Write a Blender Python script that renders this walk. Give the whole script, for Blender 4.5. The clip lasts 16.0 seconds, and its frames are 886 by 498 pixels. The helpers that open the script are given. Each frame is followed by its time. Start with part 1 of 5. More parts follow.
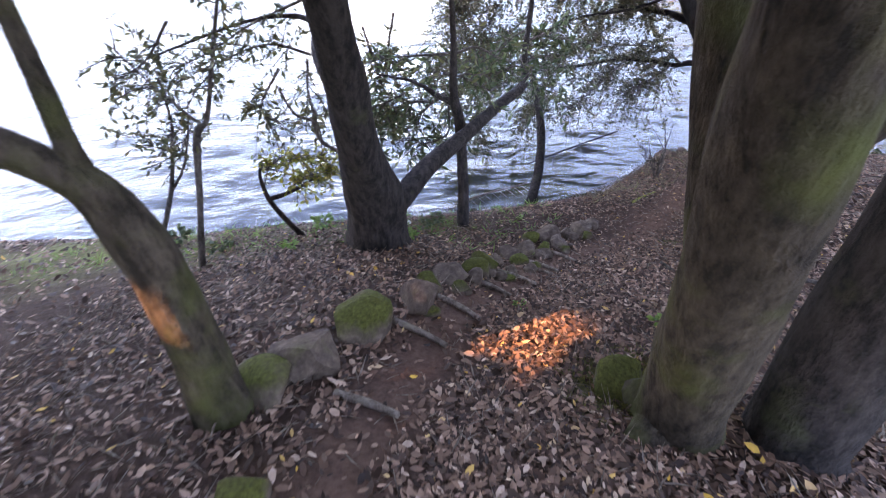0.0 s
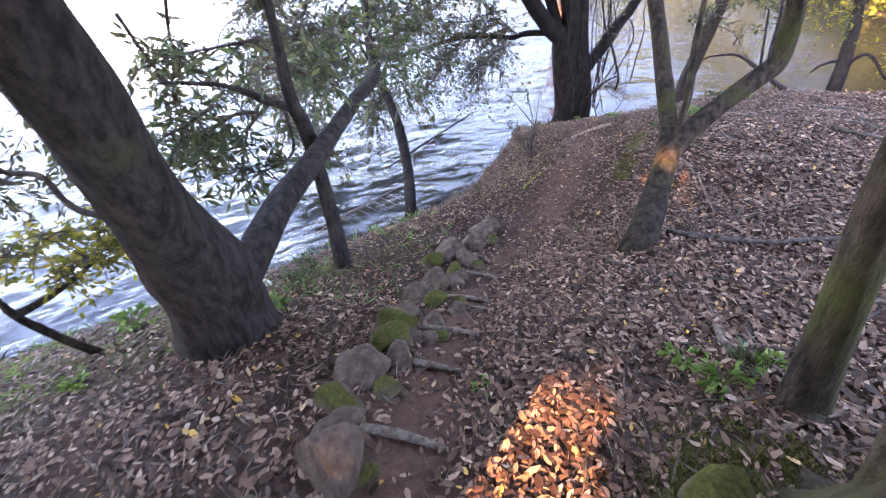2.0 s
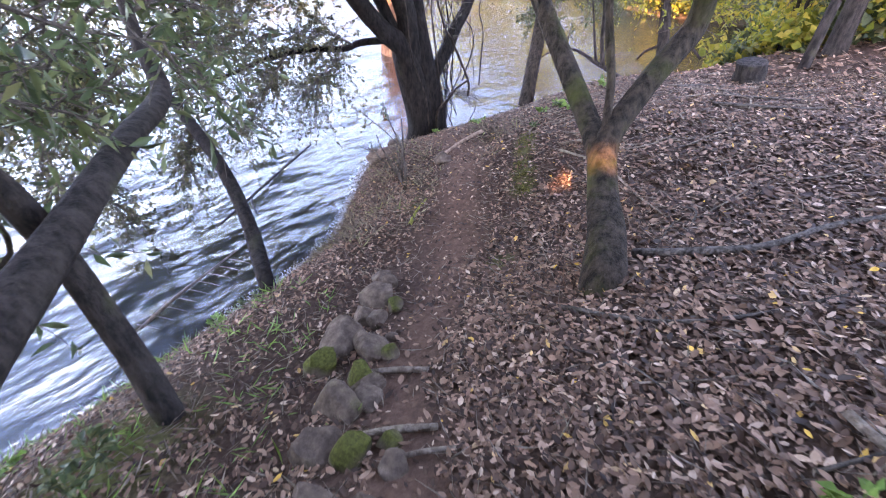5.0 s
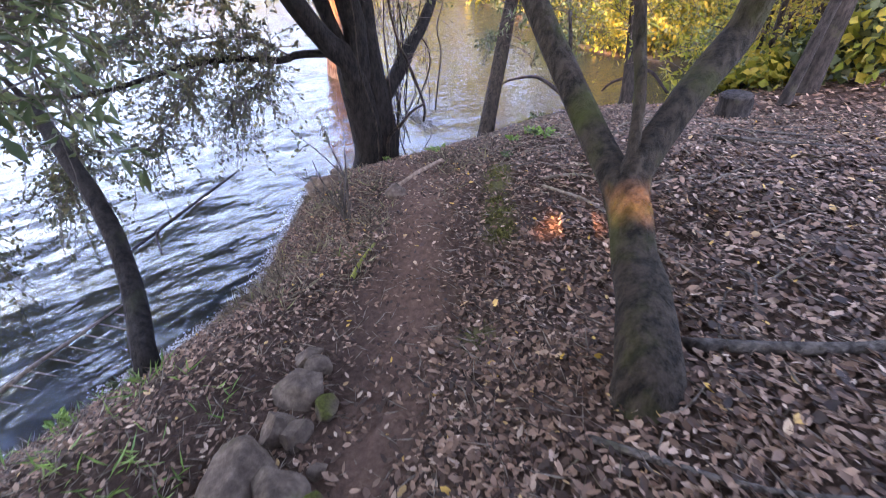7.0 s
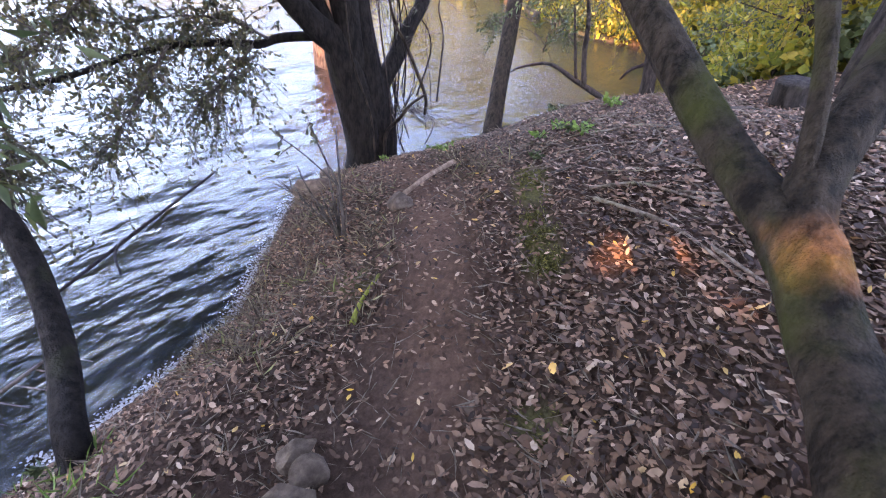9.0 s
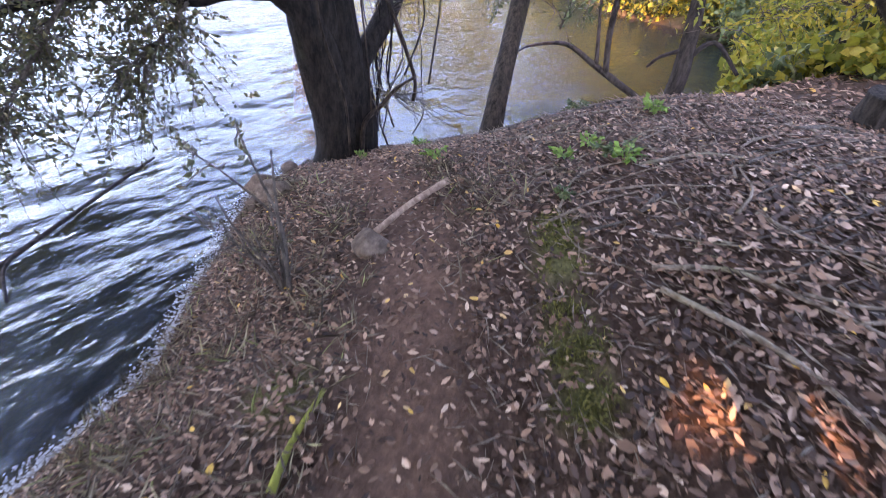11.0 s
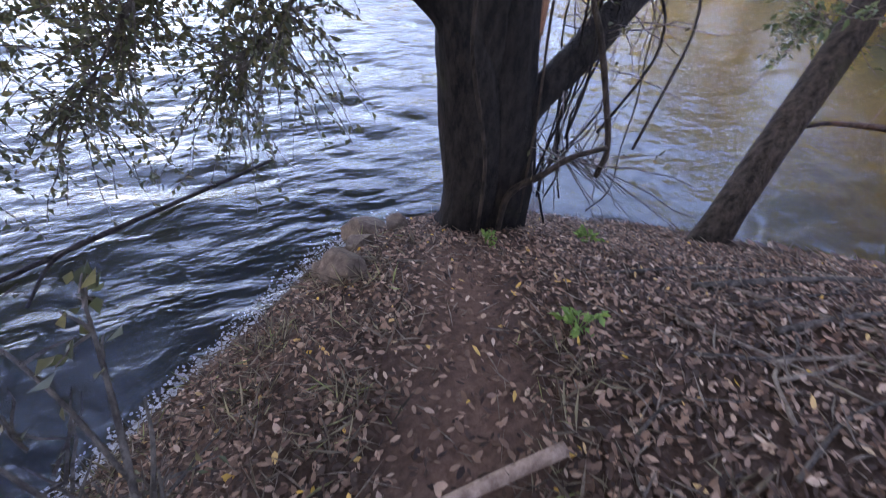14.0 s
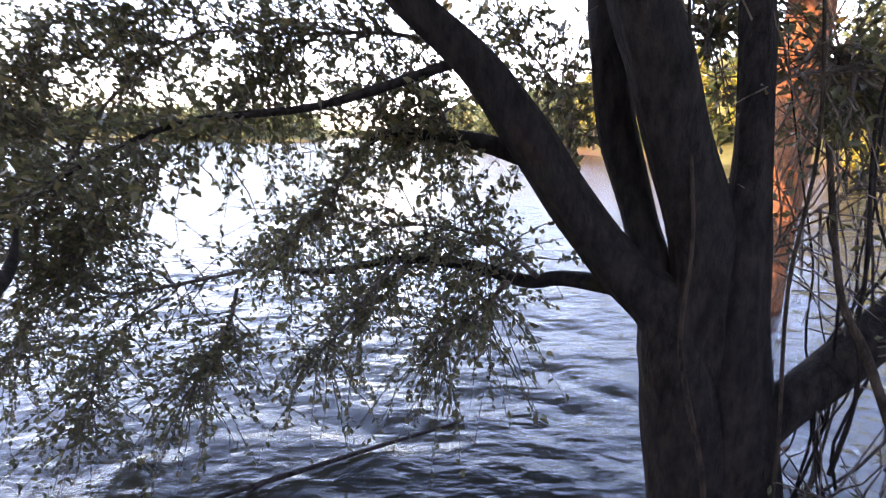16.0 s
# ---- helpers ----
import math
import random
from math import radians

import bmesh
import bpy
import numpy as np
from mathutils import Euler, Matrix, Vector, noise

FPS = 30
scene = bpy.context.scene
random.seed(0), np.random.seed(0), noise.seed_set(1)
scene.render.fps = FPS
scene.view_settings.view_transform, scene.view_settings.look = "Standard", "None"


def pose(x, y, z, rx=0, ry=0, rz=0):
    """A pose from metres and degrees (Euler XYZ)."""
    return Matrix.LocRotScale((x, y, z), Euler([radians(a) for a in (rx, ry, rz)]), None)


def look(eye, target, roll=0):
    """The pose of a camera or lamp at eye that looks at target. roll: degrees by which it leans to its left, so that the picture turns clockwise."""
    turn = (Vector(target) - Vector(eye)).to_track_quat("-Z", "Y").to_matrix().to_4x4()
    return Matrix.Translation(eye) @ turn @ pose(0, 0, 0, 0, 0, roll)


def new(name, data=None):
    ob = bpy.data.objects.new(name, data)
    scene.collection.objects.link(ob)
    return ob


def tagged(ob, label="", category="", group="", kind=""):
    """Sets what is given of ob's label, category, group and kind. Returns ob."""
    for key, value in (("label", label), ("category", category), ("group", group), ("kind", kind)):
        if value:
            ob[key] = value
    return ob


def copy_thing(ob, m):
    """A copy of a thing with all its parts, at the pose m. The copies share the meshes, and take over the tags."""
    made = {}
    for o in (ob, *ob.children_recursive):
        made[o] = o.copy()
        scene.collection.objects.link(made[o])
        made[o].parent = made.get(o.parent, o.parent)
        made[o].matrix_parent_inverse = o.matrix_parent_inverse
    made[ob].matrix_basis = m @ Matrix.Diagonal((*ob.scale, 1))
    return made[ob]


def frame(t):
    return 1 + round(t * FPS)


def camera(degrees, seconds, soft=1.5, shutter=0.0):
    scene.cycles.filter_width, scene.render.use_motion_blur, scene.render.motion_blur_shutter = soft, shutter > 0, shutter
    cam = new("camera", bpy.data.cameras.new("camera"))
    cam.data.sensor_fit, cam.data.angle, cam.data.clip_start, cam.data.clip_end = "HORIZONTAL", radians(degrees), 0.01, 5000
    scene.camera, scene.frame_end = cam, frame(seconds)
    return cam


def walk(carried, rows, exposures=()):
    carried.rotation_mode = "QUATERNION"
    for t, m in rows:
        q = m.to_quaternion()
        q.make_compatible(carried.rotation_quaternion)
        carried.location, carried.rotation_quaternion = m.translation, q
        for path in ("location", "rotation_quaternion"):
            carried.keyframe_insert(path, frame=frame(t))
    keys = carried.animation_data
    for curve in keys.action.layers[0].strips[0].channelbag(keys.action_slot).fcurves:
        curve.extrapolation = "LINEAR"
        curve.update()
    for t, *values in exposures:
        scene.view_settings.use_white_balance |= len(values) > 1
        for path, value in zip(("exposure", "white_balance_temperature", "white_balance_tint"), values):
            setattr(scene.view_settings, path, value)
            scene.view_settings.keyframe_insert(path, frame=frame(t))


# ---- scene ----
# camera and walk
cam = camera(88.5, 16.0, soft=1.0, shutter=0.4)
EXPO, KELVIN, TINT = 4.35, 7500, 32
PATH = [
    (0, (0.01, -0.248, 1.264), (0.042, 1.299, -0.003), -3.8),
    (0.5, (-0.01, 0.065, 1.172), (0.177, 1.605, -0.092), -3.5),
    (1, (0.012, 0.329, 1.084), (0.396, 1.831, -0.179), -3.3),
    (1.5, (-0.037, 0.593, 0.924), (0.489, 2.041, -0.351), -4.1),
    (2, (-0.024, 0.843, 0.79), (0.58, 2.246, -0.502), -4.1),
    (2.5, (0.007, 1.033, 0.701), (0.771, 2.347, -0.599), -2.4),
    (3, (0.0, 1.259, 0.558), (0.87, 2.539, -0.709), -3.4),
    (3.5, (0.013, 1.435, 0.548), (0.95, 2.661, -0.724), -1.7),
    (4, (0.129, 1.562, 0.507), (1.122, 2.721, -0.785), -0.3),
    (4.5, (0.236, 1.685, 0.415), (1.289, 2.787, -0.879), -0.7),
    (4.7, (0.288, 1.772, 0.354), (1.377, 2.886, -0.9), -2.1),
    (6.8, (0.88, 2.478, -0.061), (2.203, 3.425, -1.224), 3.3),
    (7, (0.955, 2.51, -0.116), (2.284, 3.478, -1.255), 2.9),
    (7.5, (1.036, 2.703, -0.227), (2.412, 3.708, -1.275), -0.7),
    (8, (1.168, 2.847, -0.28), (2.543, 3.848, -1.332), 0.6),
    (8.2, (1.228, 2.894, -0.308), (2.596, 3.887, -1.376), 1.3),
    (10.3, (1.819, 3.454, -0.392), (3.124, 4.276, -1.665), 4.9),
    (10.5, (1.93, 3.524, -0.447), (3.243, 4.342, -1.715), 5.8),
    (11, (2.249, 3.691, -0.481), (3.558, 4.509, -1.753), 7.1),
    (11.5, (2.584, 3.872, -0.533), (3.889, 4.724, -1.787), 6.5),
    (12, (2.898, 4.011, -0.556), (4.155, 4.928, -1.813), 8.8),
    (12.5, (3.125, 4.207, -0.601), (4.298, 5.186, -1.892), 8.2),
    (13, (3.342, 4.388, -0.615), (4.351, 5.468, -1.963), 7.1),
    (13.5, (3.542, 4.548, -0.656), (4.332, 5.776, -2.023), 6.3),
    (14, (3.652, 4.707, -0.728), (4.407, 5.972, -2.08), 7.8),
    (14.5, (3.717, 4.872, -0.709), (4.154, 6.385, -1.942), 3.2),
    (15, (3.804, 4.948, -0.669), (3.981, 6.727, -1.566), 1.4),
    (15.5, (3.801, 4.929, -0.617), (3.912, 6.826, -1.24), 0.5),
    (16, (3.79, 4.878, -0.59), (3.808, 6.819, -1.07), 0.4),
]
walk(cam, [(t, look(eye, target, roll)) for t, eye, target, roll in PATH], exposures=[(0.0, EXPO + 0.0, KELVIN, TINT), (1.5, EXPO + 0.45, KELVIN, TINT), (4.5, EXPO + 0.65, KELVIN, TINT), (8.0, EXPO + 0.25, KELVIN, TINT), (10.5, EXPO + 0.42, KELVIN, TINT), (12.0, EXPO - 0.05, KELVIN, TINT), (13.5, EXPO - 0.2, KELVIN, TINT), (14.5, EXPO - 0.3, KELVIN - 100, TINT), (15.2, EXPO - 0.35, KELVIN + 200, TINT), (16.0, EXPO - 0.45, KELVIN + 200, TINT)])

# ---- world and sun ----
SUN_FROM = Vector((-0.70, -0.42, 0.58)).normalized()   # towards the sun
world = bpy.data.worlds.new("world")
scene.world = world
world.use_nodes = True
wt = world.node_tree
sky = wt.nodes.new("ShaderNodeTexSky")
sky.sky_type = "NISHITA"
sky.sun_disc = False
sky.sun_elevation = math.asin(SUN_FROM.z)
sky.sun_rotation = math.atan2(SUN_FROM.x, SUN_FROM.y)
sky.air_density, sky.dust_density, sky.ozone_density = 1.0, 0.7, 2.2
wt.links.new(sky.outputs[0], wt.nodes["Background"].inputs[0])
wt.nodes["Background"].inputs[1].default_value = 0.15
sun = new("sun", bpy.data.lights.new("sun", "SUN"))
sun.data.energy, sun.data.angle, sun.data.color = 1.5, radians(0.53), (1.0, 0.60, 0.32)
sun.matrix_world = Matrix.Translation((-40, -24, 33)) @ SUN_FROM.to_track_quat("Z", "Y").to_matrix().to_4x4()

rng = np.random.default_rng(7)
WATER = -3.1


# ---- materials ----
def mat(name, rough=0.8):
    m = bpy.data.materials.new(name)
    m.use_nodes = True
    b = m.node_tree.nodes["Principled BSDF"]
    b.inputs["Roughness"].default_value = rough
    b.inputs["Specular IOR Level"].default_value = 0.12
    return m, m.node_tree, b


def node(t, kind, **kw):
    n = t.nodes.new(kind)
    for k, v in kw.items():
        n.inputs[k.replace("_", " ")].default_value = v
    return n


def noise_tex(t, scale, detail=4.0, rough=0.6, vec=None):
    n = node(t, "ShaderNodeTexNoise", Scale=scale, Detail=detail, Roughness=rough)
    if vec:
        t.links.new(vec, n.inputs["Vector"])
    return n


def ramp(t, src, stops):
    r = t.nodes.new("ShaderNodeValToRGB")
    e = r.color_ramp.elements
    while len(e) < len(stops):
        e.new(0.5)
    for el, (p, c) in zip(e, stops):
        el.position, el.color = p, (*c, 1)
    t.links.new(src, r.inputs[0])
    return r.outputs[0]


def mix(t, fac, a, b):
    n = t.nodes.new("ShaderNodeMix")
    n.data_type = "RGBA"
    for sock, v in ((n.inputs[0], fac), (n.inputs[6], a), (n.inputs[7], b)):
        if isinstance(v, tuple):
            sock.default_value = (*v, 1)
        elif isinstance(v, float):
            sock.default_value = v
        else:
            t.links.new(v, sock)
    return n.outputs[2]


def bump(t, b, height, strength, dist):
    n = node(t, "ShaderNodeBump", Strength=strength, Distance=dist)
    t.links.new(height, n.inputs["Height"])
    t.links.new(n.outputs[0], b.inputs["Normal"])


def coords(t, scale=(1, 1, 1)):
    c = t.nodes.new("ShaderNodeTexCoord")
    m = t.nodes.new("ShaderNodeMapping")
    m.inputs["Scale"].default_value = scale
    t.links.new(c.outputs["Object"], m.inputs[0])
    return m.outputs[0]


def bark_mat(name, dark, light, moss, moss_amount):
    m, t, b = mat(name, 0.9)
    v = coords(t, (1, 1, 0.35))
    n1 = noise_tex(t, 22, 6, 0.7, v)
    n2 = noise_tex(t, 3.0, 4, 0.6, coords(t))
    n3 = noise_tex(t, 70, 4, 0.7, v)
    col = ramp(t, n1.outputs[0], [(0.38, dark), (0.64, light)])
    col = mix(t, ramp(t, n2.outputs[0], [(0.62 - moss_amount, (0, 0, 0)), (0.80 - moss_amount * 0.7, (1, 1, 1))]), col, moss)
    t.links.new(col, b.inputs["Base Color"])
    add = t.nodes.new("ShaderNodeMath")
    t.links.new(n1.outputs[0], add.inputs[0])
    t.links.new(n3.outputs[0], add.inputs[1])
    bump(t, b, add.outputs[0], 1.0, 0.02)
    return m


BARK = bark_mat("bark_dark", (0.015, 0.012, 0.011), (0.056, 0.045, 0.038), (0.070, 0.072, 0.032), 0.03)
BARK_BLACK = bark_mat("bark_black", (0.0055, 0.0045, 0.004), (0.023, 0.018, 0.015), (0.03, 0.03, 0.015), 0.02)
BARK_BROWN = bark_mat("bark_furrowed", (0.010, 0.007, 0.005), (0.050, 0.036, 0.026), (0.035, 0.030, 0.016), 0.0)
BARK_MOSS = bark_mat("bark_mossy", (0.019, 0.014, 0.010), (0.075, 0.056, 0.038), (0.062, 0.064, 0.018), 0.15)
BARK_GREY = bark_mat("bark_grey", (0.011, 0.008, 0.006), (0.056, 0.041, 0.028), (0.050, 0.053, 0.013), 0.10)
BARK_RED = bark_mat("bark_red", (0.11, 0.05, 0.026), (0.27, 0.13, 0.07), (0.2, 0.14, 0.06), 0.0)
TWIG = bark_mat("twig_bark", (0.04, 0.032, 0.026), (0.13, 0.105, 0.085), (0.10, 0.09, 0.05), 0.0)
MOSSWOOD = bark_mat("mossy_wood", (0.07, 0.06, 0.03), (0.16, 0.14, 0.05), (0.20, 0.20, 0.04), 0.3)
DEADWOOD = bark_mat("dead_wood", (0.10, 0.072, 0.052), (0.25, 0.195, 0.145), (0.20, 0.17, 0.10), 0.05)
BLEACHED = bark_mat("bleached_wood", (0.45, 0.40, 0.34), (0.72, 0.68, 0.62), (0.5, 0.46, 0.4), 0.0)
POLE = bark_mat("barked_pole", (0.20, 0.125, 0.085), (0.40, 0.27, 0.19), (0.15, 0.11, 0.07), 0.0)


def leaf_mat(name, stops, translucent=0.35, rough=0.45):
    m, t, b = mat(name, rough)
    b.inputs["Specular IOR Level"].default_value = 0.24 if translucent else 0.15
    g = t.nodes.new("ShaderNodeNewGeometry")
    col = ramp(t, g.outputs["Random Per Island"], stops)
    n = noise_tex(t, 30, 3, 0.6, coords(t))
    col = mix(t, ramp(t, n.outputs[0], [(0.35, (0, 0, 0)), (0.75, (0.35, 0.35, 0.35))]), col, (0.02, 0.02, 0.012))
    t.links.new(col, b.inputs["Base Color"])
    if translucent:
        tr = t.nodes.new("ShaderNodeBsdfTranslucent")
        t.links.new(col, tr.inputs[0])
        ms = t.nodes.new("ShaderNodeMixShader")
        ms.inputs[0].default_value = translucent
        t.links.new(b.outputs[0], ms.inputs[1])
        t.links.new(tr.outputs[0], ms.inputs[2])
        t.links.new(ms.outputs[0], t.nodes["Material Output"].inputs[0])
    return m


LEAF_GREEN = leaf_mat("leaf_green", [(0.0, (0.040, 0.060, 0.024)), (0.5, (0.072, 0.098, 0.038)), (0.85, (0.125, 0.145, 0.055)), (1.0, (0.19, 0.175, 0.07))])
LEAF_OLIVE = leaf_mat("leaf_olive", [(0.0, (0.05, 0.055, 0.028)), (0.6, (0.085, 0.085, 0.035)), (1.0, (0.15, 0.12, 0.05))])
LEAF_YELLOW = leaf_mat("leaf_yellow", [(0.0, (0.13, 0.15, 0.02)), (0.5, (0.26, 0.25, 0.03)), (1.0, (0.42, 0.31, 0.045))], 0.45)
DRYGRASS = leaf_mat("dry_grass", [(0.0, (0.05, 0.035, 0.022)), (0.6, (0.15, 0.11, 0.07)), (0.9, (0.25, 0.20, 0.11)), (1.0, (0.20, 0.22, 0.06))], 0.2, 0.7)
LEAF_FRESH = leaf_mat("leaf_fresh", [(0.0, (0.09, 0.17, 0.035)), (1.0, (0.22, 0.32, 0.07))], 0.45)
LITTER = leaf_mat("leaf_litter", [(0.0, (0.024, 0.012, 0.008)), (0.36, (0.074, 0.037, 0.022)), (0.66, (0.162, 0.088, 0.053)), (0.89, (0.27, 0.155, 0.098)), (0.985, (0.42, 0.28, 0.19)), (1.0, (0.55, 0.29, 0.04))], 0.0, 0.6)
MOSS_GREEN = leaf_mat("moss_green", [(0.0, (0.045, 0.043, 0.010)), (0.6, (0.10, 0.092, 0.020)), (1.0, (0.19, 0.165, 0.04))], 0.25, 0.8)


def ground_mat():
    m, t, b = mat("soil_and_leaf_mould", 0.95)
    v = coords(t)
    n1 = noise_tex(t, 26, 8, 0.75, v)
    n2 = noise_tex(t, 1.4, 5, 0.6, v)
    n3 = noise_tex(t, 120, 4, 0.7, v)
    vor = node(t, "ShaderNodeTexVoronoi", Scale=30.0)
    t.links.new(v, vor.inputs["Vector"])
    mould = ramp(t, n1.outputs[0], [(0.3, (0.026, 0.014, 0.009)), (0.55, (0.065, 0.037, 0.025)), (0.75, (0.13, 0.080, 0.056))])
    dirt = ramp(t, n1.outputs[0], [(0.3, (0.065, 0.034, 0.022)), (0.7, (0.15, 0.085, 0.058))])
    a = t.nodes.new("ShaderNodeAttribute")
    a.attribute_name = "cover"
    sep = t.nodes.new("ShaderNodeSeparateColor")
    t.links.new(a.outputs["Color"], sep.inputs[0])
    col = mix(t, sep.outputs[0], mould, dirt)
    mossy = ramp(t, n1.outputs[0], [(0.3, (0.06, 0.065, 0.018)), (0.7, (0.17, 0.17, 0.05))])
    mm = t.nodes.new("ShaderNodeMath")
    mm.operation = "MULTIPLY"
    t.links.new(sep.outputs[1], mm.inputs[0])
    t.links.new(ramp(t, n2.outputs[0], [(0.35, (0.2, 0.2, 0.2)), (0.6, (1, 1, 1))]), mm.inputs[1])
    col = mix(t, mm.outputs[0], col, mossy)
    grass = ramp(t, noise_tex(t, 0.6, 8, 0.7, v).outputs[0], [(0.3, (0.045, 0.06, 0.02)), (0.6, (0.085, 0.09, 0.032)), (0.8, (0.14, 0.12, 0.05))])
    col = mix(t, sep.outputs[2], col, grass)
    g = t.nodes.new("ShaderNodeNewGeometry")
    xyz = t.nodes.new("ShaderNodeSeparateXYZ")
    t.links.new(g.outputs["Position"], xyz.inputs[0])
    wet = t.nodes.new("ShaderNodeMapRange")
    for k, val in enumerate((-3.04, -3.30, 0.0, 1.0)):
        wet.inputs[k + 1].default_value = val
    t.links.new(xyz.outputs[2], wet.inputs[0])
    mud = ramp(t, n1.outputs[0], [(0.3, (0.040, 0.036, 0.018)), (0.7, (0.095, 0.080, 0.042))])
    col = mix(t, wet.outputs[0], col, mud)
    t.links.new(col, b.inputs["Base Color"])
    add = t.nodes.new("ShaderNodeMath")
    t.links.new(n1.outputs[0], add.inputs[0])
    t.links.new(n3.outputs[0], add.inputs[1])
    bump(t, b, add.outputs[0], 0.9, 0.02)
    return m


GROUND = ground_mat()


def rock_mat():
    m, t, b = mat("lichened_stone", 0.9)
    v = coords(t)
    n1 = noise_tex(t, 18, 8, 0.7, v)
    n2 = noise_tex(t, 5, 4, 0.6, v)
    col = ramp(t, n1.outputs[0], [(0.3, (0.040, 0.026, 0.018)), (0.55, (0.10, 0.070, 0.050)), (0.8, (0.20, 0.150, 0.112))])
    a = t.nodes.new("ShaderNodeAttribute")
    a.attribute_name = "moss"
    g = t.nodes.new("ShaderNodeMath")
    g.operation = "ADD"
    t.links.new(a.outputs["Fac"], g.inputs[0])
    t.links.new(n2.outputs[0], g.inputs[1])
    f = ramp(t, g.outputs[0], [(0.66, (0, 0, 0)), (0.92, (1, 1, 1))])
    moss = ramp(t, noise_tex(t, 60, 4, 0.7, v).outputs[0], [(0.3, (0.026, 0.027, 0.006)), (0.7, (0.085, 0.084, 0.018))])
    t.links.new(mix(t, f, col, moss), b.inputs["Base Color"])
    bump(t, b, n1.outputs[0], 0.8, 0.02)
    return m


ROCK = rock_mat()


def water_mat():
    m, t, b = mat("lake_water", 0.1)
    v = coords(t, (0.5, 1.0, 1.0))
    n1 = noise_tex(t, 2.4, 2, 0.5, v)
    n2 = noise_tex(t, 11, 3, 0.55, v)
    s = t.nodes.new("ShaderNodeMath")
    s.operation = "MULTIPLY_ADD"
    s.inputs[1].default_value = 0.28
    t.links.new(n2.outputs[0], s.inputs[0])
    t.links.new(n1.outputs[0], s.inputs[2])
    bp = node(t, "ShaderNodeBump", Strength=1.0, Distance=0.10)
    t.links.new(s.outputs[0], bp.inputs["Height"])
    # the cove is sheltered and calmer than the open lake
    g = t.nodes.new("ShaderNodeNewGeometry")
    dist = t.nodes.new("ShaderNodeVectorMath")
    dist.operation = "DISTANCE"
    t.links.new(g.outputs["Position"], dist.inputs[0])
    dist.inputs[1].default_value = (14.5, 5.5, WATER)
    calm = t.nodes.new("ShaderNodeMapRange")
    for k, val in enumerate((4.5, 10.0, 0.5, 1.0)):
        calm.inputs[k + 1].default_value = val
    t.links.new(dist.outputs["Value"], calm.inputs[0])
    t.links.new(calm.outputs[0], bp.inputs["Strength"])
    gloss = node(t, "ShaderNodeBsdfGlossy", Roughness=0.05)
    gloss.inputs["Color"].default_value = (1, 1, 1, 1)
    b.inputs["Base Color"].default_value = (0.011, 0.020, 0.029, 1)
    b.inputs["Specular IOR Level"].default_value = 0.0
    b.inputs["Roughness"].default_value = 1.0
    clear = t.nodes.new("ShaderNodeBsdfTransparent")
    clear.inputs[0].default_value = (0.74, 0.72, 0.50, 1)
    body = t.nodes.new("ShaderNodeMixShader")
    body.inputs[0].default_value = 0.7
    t.links.new(b.outputs[0], body.inputs[1])
    t.links.new(clear.outputs[0], body.inputs[2])
    fr = node(t, "ShaderNodeFresnel", IOR=1.36)
    t.links.new(bp.outputs[0], fr.inputs["Normal"])
    t.links.new(bp.outputs[0], gloss.inputs["Normal"])
    ms = t.nodes.new("ShaderNodeMixShader")
    t.links.new(fr.outputs[0], ms.inputs[0])
    t.links.new(body.outputs[0], ms.inputs[1])
    t.links.new(gloss.outputs[0], ms.inputs[2])
    t.links.new(ms.outputs[0], t.nodes["Material Output"].inputs[0])
    return m


LAKE = water_mat()

# ---- lie of the land: a smooth sheet through control heights, cut by the shore ----
NODES = [(0, -0.3, 0), (0, 1.2, -0.64), (0.5, 2, -1.06), (1.3, 3, -1.69), (2.3, 3.65, -1.98), (3, 4.4, -1.92), (3.9, 4.9, -2), (4.85, 6, -2.4), (1, 1.5, -0.9), (2.1, 2, -1.16), (2.2, 2.6, -1.4), (2.7, 3.15, -1.72), (3.6, 2.5, -1.29), (3.75, 3.75, -1.56), (4.5, 4.2, -1.6), (5.1, 3.8, -1.5), (6.2, 4.5, -1.78), (6.2, 2.8, -1.5), (9, 2, -1.5), (5, 0, -0.8), (2, -1.5, -0.2), (-0.3, 1.5, -0.59), (-0.3, 2.2, -0.9), (-1.3, 1.7, -0.72), (0.4, 3.6, -1.68), (1.1, 4.45, -1.97), (2, 4.25, -2.05), (-2, 3.2, -1.35), (-6, 3, -1.5), (-5, 0, -0.3), (0, -5, 0.6), (5.8, 5.5, -2.3), (6.5, 5.9, -2.7)]
SHORE = [(-60, 30), (-25, 10), (-8, 6.2), (-3, 5.6), (0, 5.65), (1.9, 5.85), (2.6, 6), (3.25, 6.5), (4.1, 7.15), (4.75, 7.35), (5.6, 7.4), (6.6, 6.9), (7.4, 6.1), (8.3, 5.2), (10, 4.5), (14, 3.6), (17, 5), (16.6, 7.5), (17.7, 9.6), (20, 12), (30, 25), (38, 44), (31, 52), (25, 80), (12, 110), (-5, 170), (30, 600), (-110, 520), (-45, 200), (-130, 170), (-190, 110)]
CN = np.array(NODES, float)
CS = np.array(SHORE, float)


def spline_kernel(r2):
    return np.where(r2 > 1e-12, r2 * np.log(np.maximum(r2, 1e-12)), 0)


def solve_sheet():
    n = len(CN)
    a = np.zeros((n + 3, n + 3))
    a[:n, :n] = spline_kernel(((CN[:, None, :2] - CN[None, :, :2]) ** 2).sum(-1)) + np.eye(n) * 0.02
    a[:n, n:] = np.c_[np.ones(n), CN[:, :2]]
    a[n:, :n] = a[:n, n:].T
    return np.linalg.solve(a, np.r_[CN[:, 2], 0, 0, 0])


